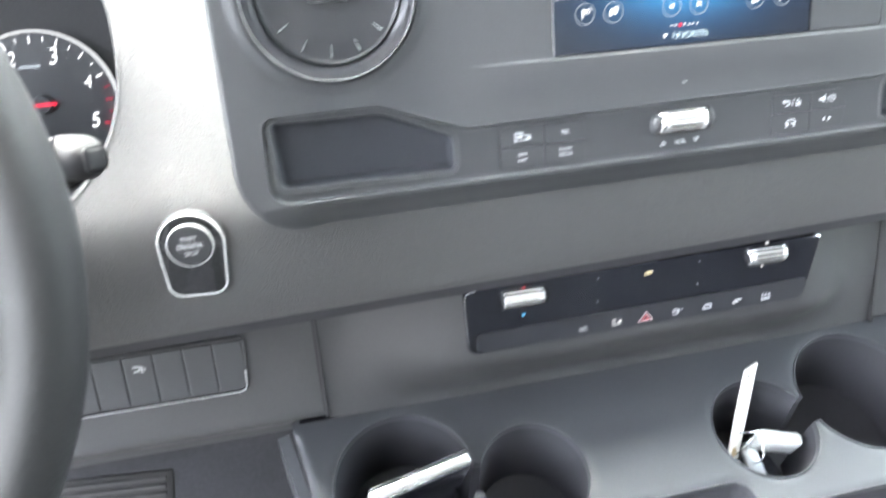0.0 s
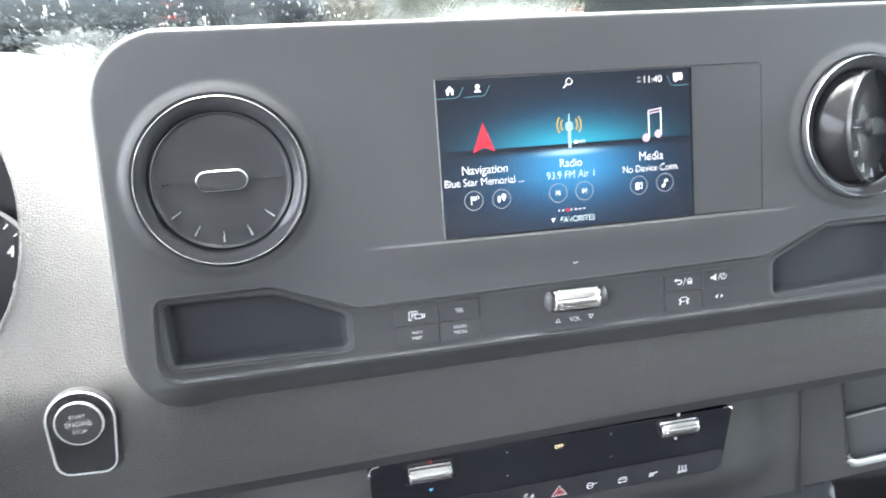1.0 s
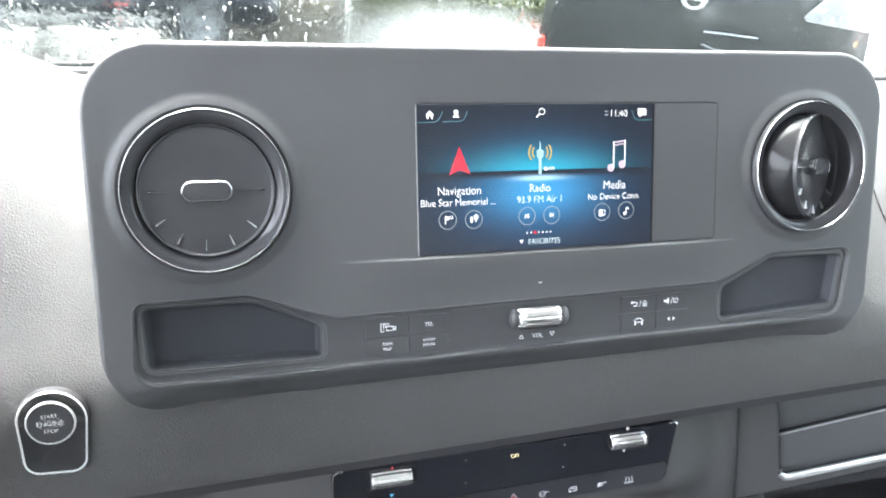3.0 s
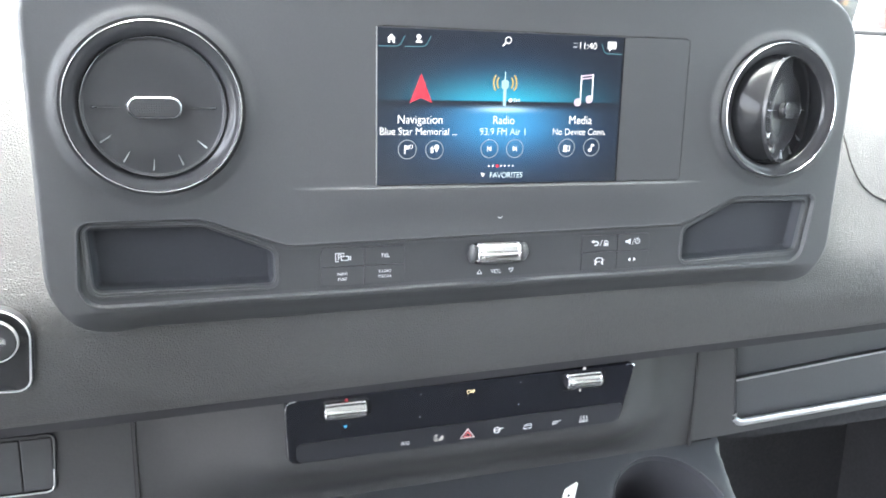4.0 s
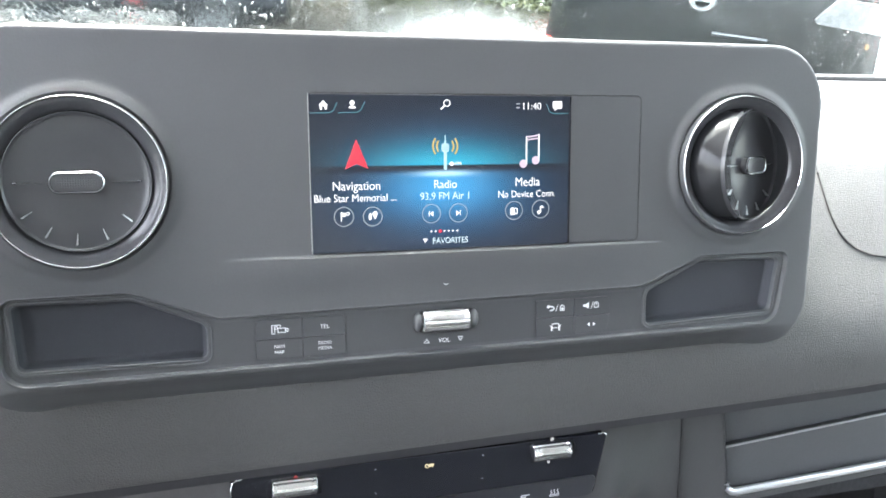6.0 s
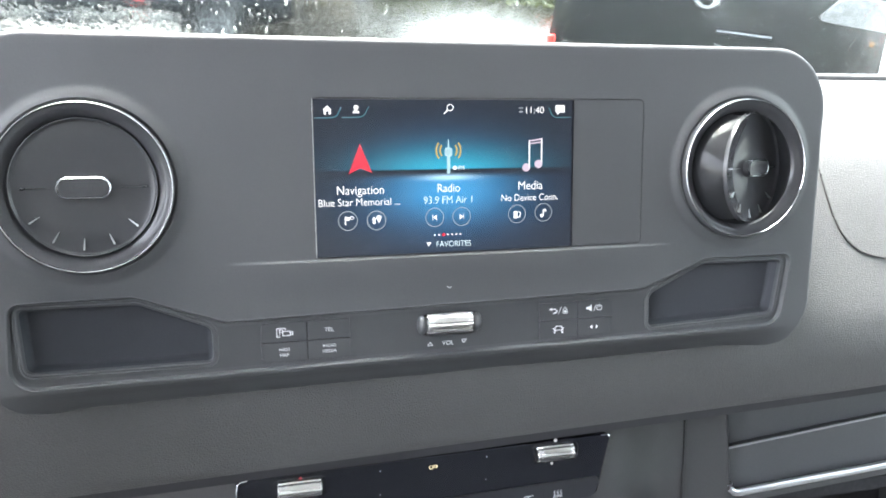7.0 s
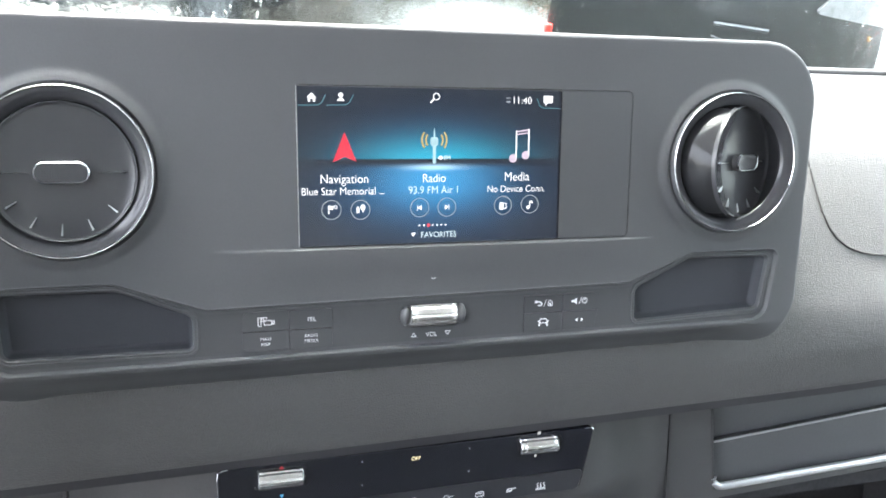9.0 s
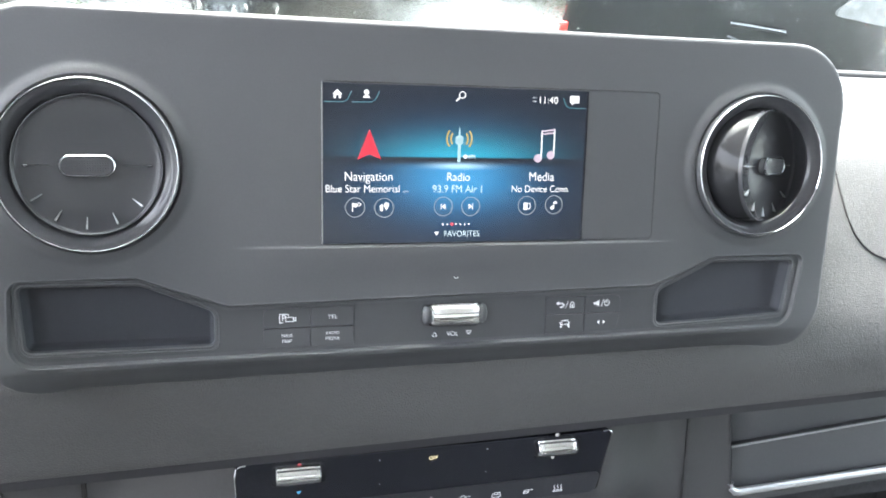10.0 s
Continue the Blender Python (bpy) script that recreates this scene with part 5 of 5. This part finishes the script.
part("tag_eyelet", loft([[hole + nn * h + wd * 0.0011 * math.cos(a) + ax * 0.0011 * math.sin(a) for a in [2 * math.pi * k / 12 for k in range(12)]] for h in (-0.0011, 0.0011)], True, True), DEEP, keys)
part("tag_stain", loft([[e0 + ax * 0.004 + nn * h + wd * 0.0022 * math.cos(a) + ax * 0.004 * math.sin(a) for a in [2 * math.pi * k / 12 for k in range(12)]] for h in (-0.00095, 0.00095)], True, True), material("rust stain", (0.36, 0.26, 0.14), 0.6), keys, "brownish stain at the foot of the tag")
part("fob", slanted((0.0930, 0.040, -0.3565), (0.1290, 0.036, -0.3660), (0.0105, 0.0055), (0.2, -0.55, 0.8), (0, 0, 1), 0.0045, 4), material("pale grey fob", (0.62, 0.63, 0.62), 0.35, mottle=0.06), keys, "pale grey rounded key fob")
cen = Vector((0.0865, 0.034, -0.362))
part("split_ring", tube([cen + Vector((0.011 * math.cos(a), 0.004 * math.sin(2 * a), 0.011 * math.sin(a))) for a in [2 * math.pi * k / 28 for k in range(29)]], 0.0008, 6), CHROME, keys)
part("wire_loop", tube([(0.0765, 0.034, -0.3440), (0.0935, 0.036, -0.3470), (0.0960, 0.036, -0.3510)], 0.0008, 6), CHROME, keys)
for a, b, mt in (((0.088, 0.040, -0.364), (0.092, 0.020, -0.392), SILVER), ((0.096, 0.040, -0.368), (0.110, 0.026, -0.396), GLOSS), ((0.082, 0.040, -0.366), (0.080, 0.024, -0.390), GLOSS)):
    part("key", merge(slanted(a, b, (0.0068, 0.0018), (1, 0.2, 0.1), (0, 1, 0), 0.0012, 2), tube([a, Vector(a) + Vector((-0.001, 0.002, 0.004))], 0.0022, 8)), mt, keys)

# ---- footwell ----
pedal = thing("brake_pedal", (-0.448, 0.36, -0.60), "wide ribbed black rubber pedal in the dark footwell", "pedal")
pm = Matrix.Translation((-0.448, 0.235, -0.455)) @ Matrix.Rotation(radians(-28), 4, "X") @ Matrix.Rotation(radians(4), 4, "Y")
bm = box(-0.062, 0.062, -0.006, 0.006, -0.045, 0.045, 0.004, 2)
bmesh.ops.transform(bm, matrix=pm, verts=bm.verts)
RUBBER = material("worn pedal rubber", (0.033, 0.0315, 0.0315), 0.7, grain=0.3, size=0.001, mottle=0.25, spec=0.3)
pad = part("pad", bm, RUBBER, pedal)
for k in range(11):
    bm = box(-0.056, 0.056, -0.0085, -0.0055, -0.040 + k * 0.0076, -0.0362 + k * 0.0076, 0.0008, 1)
    bmesh.ops.transform(bm, matrix=pm, verts=bm.verts)
    part("rib", bm, RUBBER, pad)
part("arm", tube([(-0.448, 0.245, -0.470), (-0.446, 0.30, -0.56), (-0.444, 0.40, -0.66), (-0.44, 0.56, -0.74)], 0.009, 8), HOLLOW, pedal)

# ---- cab shell ----
# unseen headliner and back wall, kept pale to bounce fill light forward
LINER = material("grey headliner", (0.746, 0.746, 0.74), 0.9, grain=0.3, size=0.002)
TRIM = material("cab wall trim", (0.16, 0.16, 0.163), 0.7, grain=0.3, size=0.002)
BOUNCE_WALL = material("pale bounce wall", (0.702, 0.702, 0.695), 0.75, grain=0.2, size=0.002)
CARPET = material("rubber floor mat", (0.0288, 0.0288, 0.0288), 0.85, grain=0.5, size=0.003)
structure("floor", box(-0.95, 0.98, -1.6, 0.75, 0.58, 0.62), CARPET, False)
structure("ceiling", box(-0.95, 0.98, -1.6, 0.07, 2.46, 2.50), LINER, False)
structure("wall_back", box(-0.95, 0.98, -1.64, -1.60, 1.40, 2.46), BOUNCE_WALL, False)
# unseen dark ledge, added so glossy trim reflects a dark lower cabin
structure("unseen_dark_ledge", box(-0.95, 0.98, -1.64, -1.10, 0.62, 1.40, 0.03, 3), CARPET, False)
# the side walls are unseen; their openings are sized to light the dash
for nm, x0, x1 in (("wall_driver", -0.98, -0.94), ("wall_passenger", 0.94, 0.98)):
    if x0 < 0:  # unseen opening, cut to let side light in
        structure(nm, merge(box(x0, x1, -1.6, 0.56, 0.62, 0.74), box(x0, x1, 0.08, 0.56, 0.74, 1.58), box(x0, x1, -1.6, -1.18, 0.74, 2.46), box(x0, x1, -1.18, 0.18, 2.36, 2.46)), TRIM, False)
    else:
        structure(nm, merge(box(x0, x1, -1.6, 0.56, 0.62, 1.30), box(x0, x1, 0.44, 0.56, 1.30, 1.58), box(x0, x1, -1.6, -0.48, 1.30, 2.46), box(x0, x1, -0.48, 0.18, 2.30, 2.46)), TRIM, False)
        w = structure("window_passenger", merge(box((x0 + x1) / 2 - 0.003, (x0 + x1) / 2 + 0.003, -0.48, 0.18, 1.30, 2.30), box((x0 + x1) / 2 - 0.003, (x0 + x1) / 2 + 0.003, 0.18, 0.44, 1.30, 1.72)), GLASS, False)
        w.visible_shadow = False
    bm = loft([[(x, 0.60, 1.58), (x, 0.52, 1.58), (x, 0.03, 2.46), (x, 0.11, 2.46)] for x in (x0, x1)], True, True)
    structure("pillar_driver" if x0 < 0 else "pillar_passenger", bm, TRIM, False)

# windscreen: bottom edge behind the dash, leaning back to the roof
B0, B1 = Vector((0, 0.562, 1.572)), Vector((0, 0.07, 2.44))
up = (B1 - B0).normalized()
out = Vector((0, up.z, -up.y))
bm = loft([[(x, p.y + out.y * h, p.z + out.z * h) for p, h in ((B0, 0.0), (B1, 0.0), (B1, 0.005), (B0, 0.005))] for x in (-0.94, 0.94)], True, True)
ws = structure("windscreen", bm, WETGLASS, False)
ws.visible_shadow = False
structure("windscreen_gasket", merge(box(-0.94, 0.94, 0.541, 0.561, 1.560, 1.5905, 0.004, 2), box(-0.94, 0.94, 0.528, 0.5405, 1.560, 1.5835, 0.001, 1)), DEEP, False)
COWL = material("weathered cowl plastic", (0.02, 0.02, 0.021), 0.6, grain=0.4, size=0.002)
cowl_side = [(0.566, 1.570), (0.62, 1.545), (0.80, 1.470), (0.95, 1.40), (0.95, 1.30), (0.566, 1.30)]
structure("cowl", loft([[(x, y, z) for y, z in cowl_side] for x in (-0.94, 0.94)], True, True), COWL, False)

wiper = thing("wiper", (-0.1, 0.60, 1.57), "black windscreen wiper resting along the base of the glass", "wiper", inside=False)
part("arm", tube([(0.16, 0.66, 1.52), (0.05, 0.615, 1.575), (-0.30, 0.592, 1.590)], [0.010, 0.007, 0.005], 8), COWL, wiper, inside=False)
part("blade", tube([(-0.62, 0.586, 1.574), (-0.40, 0.580, 1.586), (-0.25, 0.578, 1.590), (0.10, 0.576, 1.592)], [0.003, 0.0042, 0.0045, 0.003], 8), DEEP, wiper, inside=False)

# rain on the outside of the glass
rng = random.Random(5)
drops = bmesh.new()
for k in range(10600):
    x = rng.uniform(-0.75, 0.85) if k < 7600 else rng.uniform(0.13, 0.62)
    a = rng.random() ** 1.3 * 0.42
    r = min(0.00022 + 0.0003 * rng.expovariate(1.5), 0.0020)
    driver = x < -0.02
    if driver and rng.random() < 0.45:
        r *= 2.2
    if x > 0.1:
        r *= 0.60 if k < 7600 else 0.45
    run = rng.uniform(2.0, 7.0) if rng.random() < (0.30 if driver else 0.12) else rng.uniform(1.0, 1.5)
    drift = 0.0 if driver else rng.uniform(0.2, 0.5)  # the airstream drives the runs aslant
    c = B0 + up * (0.02 + a) + out * 0.0052
    rows = []
    for h, q in ((0.0, 1.0), (0.38, 0.80), (0.55, 0.40)):
        rows.append([drops.verts.new((x + r * q * (math.cos(w) + drift * run * math.sin(w)), *(c + up * (r * q * math.sin(w) * run) + out * (r * h))[1:])) for w in [2 * math.pi * i / 8 + k for i in range(8)]])
    for lo, hi in zip(rows, rows[1:]):
        for i in range(8):
            drops.faces.new((lo[i], lo[(i + 1) % 8], hi[(i + 1) % 8], hi[i]))
    drops.faces.new(rows[-1])
    drops.faces.new(rows[0][::-1])
for f in drops.faces:
    f.smooth = True
structure("raindrops", drops, water_drop(), False, "clear raindrops and runs on the windscreen", "stuff", "raindrops")

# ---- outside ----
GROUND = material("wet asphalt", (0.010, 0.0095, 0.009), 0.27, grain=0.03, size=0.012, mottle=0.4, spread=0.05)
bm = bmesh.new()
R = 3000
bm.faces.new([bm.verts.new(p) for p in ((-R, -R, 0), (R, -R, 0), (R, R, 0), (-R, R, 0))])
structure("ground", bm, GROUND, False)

PAINT = material("wet black car paint", (0.008, 0.0085, 0.009), 0.38, mottle=0.2, spec=0.4)
NAVY = material("dark car paint", (0.013, 0.014, 0.016), 0.30, mottle=0.15, coat=0.3, spec=0.3)
TINT = material("tinted car glass", (0.010, 0.011, 0.012), 0.06, mottle=0.1)
TAIL = material("red lamp lens", (0.65, 0.03, 0.02), 0.18, mottle=0.1, coat=1.0)
TYRE = material("tyre rubber", (0.018, 0.018, 0.018), 0.8, grain=0.4, size=0.01)
ALLOY = material("alloy rim", (0.16, 0.165, 0.17), 0.35, metal=1.0)
AMBER = glow("amber lamp", (1.0, 0.55, 0.18), 1.2)


def hull(sections, x0, x1, n_side=5):
    """A car body: sections are (y, z_low, z_high, inset at the top)."""
    loops = []
    for y, lo, hi, ins, pinch in sections:
        cx, hw = (x0 + x1) / 2, (x1 - x0) / 2 - pinch
        zs_ = [lo, lo + (hi - lo) * 0.12, lo + (hi - lo) * 0.5, lo + (hi - lo) * 0.85, hi]
        ws_ = [hw * 0.94, hw, hw * 0.995, hw - ins * 0.7, hw - ins - 0.05]
        loops.append([(cx + w, y, z) for w, z in zip(ws_, zs_)] + [(cx - w, y, z) for w, z in zip(ws_[::-1], zs_[::-1])])
    return loft(loops, True, True)


suv = thing("parked_suv", (2.55, 3.6, 0), "wet black SUV parked ahead at a slant, tail towards the van", "car", inside=False)
SUV_AT = Matrix.Translation((1.746, 3.98, 0)) @ Matrix.Rotation(radians(-26), 4, "Z")  # the tail runs from 0 to 1.85 across


def suv_part(name, bm, mat, label="", smooth=30):
    bmesh.ops.transform(bm, matrix=SUV_AT, verts=bm.verts)
    return part(name, bm, mat, suv, label, inside=False, smooth=smooth)


def plate(loop, y0, y1):
    return loft([[(x, y, z) for x, z in loop] for y in (y0, y1)], True, True)


suv_part("body", hull([(0.06, 0.40, 0.78, 0.02, 0.10), (0.0, 0.44, 0.86, 0.02, 0.04), (0.03, 0.40, 1.42, 0.05, 0.02), (0.5, 0.30, 1.10, 0.03, 0.0), (3.2, 0.30, 1.08, 0.03, 0.0), (4.5, 0.35, 0.95, 0.05, 0.06), (4.75, 0.45, 0.78, 0.06, 0.16)], -0.06, 1.90), PAINT, smooth=40)
suv_part("cabin", hull([(0.08, 1.08, 1.44, 0.06, 0.05), (0.42, 1.08, 1.70, 0.16, 0.06), (2.0, 1.08, 1.74, 0.18, 0.06), (3.3, 1.04, 1.14, 0.10, 0.12)], 0.0, 1.86), TINT, smooth=40)
suv_part("rear_window", loft([[(x, d + dy, z) for x, z, dy in ((0.22, 1.42, 0.0), (1.64, 1.42, 0.0), (1.54, 1.64, 0.20), (0.32, 1.64, 0.20))] for d in (0.012, 0.05)], True, True), TINT)
suv_part("tail_lamp", box(-0.032, 0.020, -0.03, 0.06, 0.86, 1.04, 0.012, 3), TAIL, "tall red tail lamp")
suv_part("clear_lamp", plate(rounded([(1.45, 1.268), (1.84, 1.235), (1.95, 1.385), (1.57, 1.407)], 0.02, 4), -0.02, 0.06), material("clear lamp lens", (0.19, 0.19, 0.193), 0.6, mottle=0.4, size=0.02), "clear grey rear lamp lens")
suv_part("emblem", loft([[(0.844 + r * math.cos(a), 0.012 - y, 1.33 + r * 0.80 * math.sin(a)) for a in [2 * math.pi * k / 40 for k in range(40)]] for r, y in ((0.078, 0.010), (0.078, 0.030), (0.070, 0.038), (0.048, 0.038), (0.042, 0.028), (0.042, 0.010))]), CHROME, "chrome oval badge")
suv_part("emblem_bar", box(0.796, 0.892, -0.016, 0.004, 1.320, 1.342, 0.003, 2), CHROME)
suv_part("handle_strip", tube([(0.93, -0.02, 1.155), (1.08, -0.025, 1.152), (1.237, -0.02, 1.145)], 0.012, 8), ALLOY, "silver tailgate handle strip")
# added strip that stands for a curved highlight on the tailgate
suv_part("highlight_strip", tube([(0.93, -0.02, 1.085), (1.00, -0.024, 1.062), (1.09, -0.026, 1.052), (1.18, -0.024, 1.058), (1.23, -0.02, 1.072)], [0.006, 0.010, 0.013, 0.012, 0.006], 8), ALLOY, "curved silver strip for the highlight under the handle")
suv_part("bumper", box(0.03, 1.83, -0.10, 0.25, 0.42, 0.72, 0.06, 4), PAINT)
suv_part("marker_lamp", box(1.764, 1.780, -0.035, 0.0, 1.154, 1.184, 0.004, 2), AMBER, "small glowing amber lamp")
for y in (0.95, 3.7):
    for sx, x in ((-1, 0.13), (1, 1.73)):
        n = 32
        ring = lambda prof: loft([[(x + sx * d, y + q * math.cos(2 * math.pi * k / n), 0.36 + q * math.sin(2 * math.pi * k / n)) for k in range(n)] for q, d in prof], True, True)
        w = suv_part("wheel", ring([(0.21, -0.11), (0.34, -0.11), (0.36, -0.08), (0.36, 0.08), (0.34, 0.11), (0.24, 0.115), (0.23, 0.09)]), TYRE)
        bm = ring([(0.23, 0.05), (0.23, 0.112), (0.21, 0.105), (0.07, 0.075), (0.03, 0.085)])
        bmesh.ops.transform(bm, matrix=SUV_AT, verts=bm.verts)
        part("rim", bm, ALLOY, w, inside=False)

sedan = thing("parked_car", (-1.75, 9.25, 0), "dark wet car parked crosswise beyond the van", "car", inside=False)
# built lengthwise, then turned to stand crosswise
turn = Matrix.Translation((-1.75, 9.25, 0)) @ Matrix.Rotation(radians(-90), 4, "Z")


def turned(bm):
    bmesh.ops.transform(bm, matrix=turn, verts=bm.verts)
    return bm


part("body", turned(hull([(-2.3, 0.40, 0.75, 0.05, 0.15), (-2.15, 0.28, 0.95, 0.04, 0.04), (-1.0, 0.24, 0.98, 0.03, 0.0), (1.0, 0.24, 0.95, 0.03, 0.0), (2.1, 0.28, 0.82, 0.05, 0.05), (2.3, 0.35, 0.65, 0.06, 0.18)], -0.90, 0.90)), NAVY, sedan, inside=False, smooth=40)
part("cabin", turned(hull([(-1.9, 0.93, 0.98, 0.10, 0.10), (-1.1, 0.93, 1.42, 0.22, 0.08), (0.3, 0.93, 1.45, 0.24, 0.08), (1.2, 0.90, 0.96, 0.12, 0.12)], -0.90, 0.90)), TINT, sedan, inside=False, smooth=40)
part("sill_trim", turned(box(0.895, 0.915, -1.1, 1.1, 0.30, 0.36, 0.006, 2)), ALLOY, sedan, inside=False)
for y in (-1.40, 1.45):
    for sx in (-1, 1):
        n = 32
        prof = [(0.20, -0.10), (0.31, -0.10), (0.33, -0.07), (0.33, 0.08), (0.31, 0.105), (0.22, 0.11), (0.21, 0.08)]
        w = part("wheel", turned(loft([[(sx * (0.80 + x), y + q * math.cos(2 * math.pi * k / n), 0.33 + q * math.sin(2 * math.pi * k / n)) for k in range(n)] for q, x in prof], True, True)), TYRE, sedan, inside=False)
        part("rim", turned(loft([[(sx * (0.80 + x), y + q * math.cos(2 * math.pi * k / n), 0.33 + q * math.sin(2 * math.pi * k / n)) for k in range(n)] for q, x in [(0.212, 0.05), (0.212, 0.112), (0.19, 0.104), (0.07, 0.075), (0.03, 0.085)]], True, True)), ALLOY, w, inside=False)
part("side_lamp", turned(box(0.86, 0.90, 0.62, 0.74, 0.478, 0.503, 0.006, 2)), TAIL, sedan, "small red side lamp", inside=False)

post = thing("marker_post", (8.30, 7.5, 0), "stout red marker post standing on the wet asphalt", "post", inside=False)
part("pole", tube([(8.30, 7.5, 0.0), (8.30, 7.5, 0.85), (8.30, 7.5, 1.0), (8.30, 7.5, 1.03)], [0.13, 0.13, 0.12, 0.05], 20), material("red post paint", (0.42, 0.03, 0.03), 0.4), post, inside=False)

# clipped hedge beyond the asphalt, of many small leaves
LEAF = material("hedge leaves", (0.115, 0.128, 0.055), 0.38, mottle=0.6, size=0.03, spec=0.5)
rng = random.Random(11)
bm = bmesh.new()
for k in range(8000):
    x = rng.uniform(2.2, 11.0)
    lump = 0.25 * math.sin(x * 1.7) + 0.2 * math.sin(x * 3.9 + 1)
    y = 13.0 - 1.0 * float(smooth(4.0, 5.0, x)) + rng.uniform(0, 1.1) + lump * 0.6
    z = rng.random() ** 1.2 * (0.62 + 0.4 * lump)
    d = Vector((rng.uniform(-1, 1), rng.uniform(-1, 1), rng.uniform(-0.4, 1))).normalized()
    t = d.cross(Vector((rng.uniform(-1, 1), rng.uniform(-1, 1), rng.uniform(-1, 1)))).normalized()
    b = d.cross(t)
    s = rng.uniform(0.05, 0.11)
    p = Vector((x, y, z))
    bm.faces.new([bm.verts.new(q) for q in (p - t * s, p + b * s * 0.4 + d * s * 0.15, p + t * s, p - b * s * 0.4 + d * s * 0.15)])
structure("hedge", bm, LEAF, False, "yellow-green clipped hedge beyond the wet asphalt", "stuff", "hedge")


# a rough brown shrub border at the edge of the asphalt
TWIG = material("brown wet shrub leaves", (0.26, 0.2275, 0.1755), 0.55, mottle=0.5, size=0.03)
rng = random.Random(23)
bm = bmesh.new()
for k in range(3800):
    x = rng.uniform(-0.9, 1.75)
    y = 11.9 + rng.uniform(0, 0.9) + 0.2 * math.sin(x * 4.1)
    z = rng.random() * (1.35 + 0.25 * math.sin(x * 5.3) - 0.35 * max(x - 0.9, 0))
    d = Vector((rng.uniform(-1, 1), rng.uniform(-1, 1), rng.uniform(-0.4, 1))).normalized()
    t = d.cross(Vector((rng.uniform(-1, 1), rng.uniform(-1, 1), rng.uniform(-1, 1)))).normalized()
    b = d.cross(t)
    q = rng.uniform(0.04, 0.09)
    p = Vector((x, y, z))
    bm.faces.new([bm.verts.new(c) for c in (p - t * q, p + b * q * 0.45, p + t * q, p - b * q * 0.45)])
structure("shrub_border", bm, TWIG, False, "brown wet shrub border beyond the asphalt", "stuff", "shrubs")

# bare-limbed and leafy trees, mostly unseen, added to darken the wet ground's reflection
BARK = material("wet bark", (0.045, 0.038, 0.030), 0.7, grain=0.6, size=0.03, mottle=0.3)
CROWN = material("dark tree leaves", (0.030, 0.042, 0.014), 0.5, mottle=0.5, size=0.05)


def tree(x, y, h, seed):
    rg = random.Random(seed)
    t = thing("tree", (x, y, 0), "dark leafy tree darkening the wet yard's reflection", "tree", "trees beyond the yard", inside=False)
    trunk = [tube([(x, y, 0), (x + 0.05, y, h * 0.25), (x + rg.uniform(-0.2, 0.2), y, h * 0.6), (x + rg.uniform(-0.3, 0.3), y, h * 0.95)], [0.17, 0.14, 0.09, 0.02], 10)]
    tips = []
    for k in range(11):
        z = h * rg.uniform(0.22, 0.8)
        a = rg.uniform(0, 6.28)
        r = h * rg.uniform(0.15, 0.30)
        tip = Vector((x + r * math.cos(a), y + r * math.sin(a), z + r * 0.5))
        trunk.append(tube([(x, y, z), (x + r * 0.5 * math.cos(a), y + r * 0.5 * math.sin(a), z + r * 0.32), tip], [0.06, 0.04, 0.012], 6))
        tips.append(tip)
    part("trunk", merge(*trunk), BARK, t, inside=False)
    bm = bmesh.new()
    for tip in tips + [Vector((x, y, h * 0.9))]:
        for k in range(190):
            p = tip + Vector((rg.gauss(0, 0.55), rg.gauss(0, 0.55), rg.gauss(-0.1, 0.5)))
            d = Vector((rg.uniform(-1, 1), rg.uniform(-1, 1), rg.uniform(-0.3, 1))).normalized()
            u = d.cross(Vector((rg.uniform(-1, 1), rg.uniform(-1, 1), rg.uniform(-1, 1)))).normalized()
            w, q = d.cross(u), rg.uniform(0.14, 0.30)
            bm.faces.new([bm.verts.new(c) for c in (p - u * q, p + w * q * 0.45, p + u * q, p - w * q * 0.45)])
    part("crown", bm, CROWN, t, inside=False)


for x, y, h, sd in ((-10.5, 17.5, 7.5, 1), (-8.0, 16.6, 6.5, 2), (-5.6, 17.2, 7.2, 3), (-3.4, 16.4, 6.4, 4), (-1.2, 17.0, 7.0, 5), (0.9, 16.5, 6.2, 6), (2.6, 17.4, 5.6, 7), (-0.55, 11.0, 7.0, 8)):
    tree(x, y, h, sd)
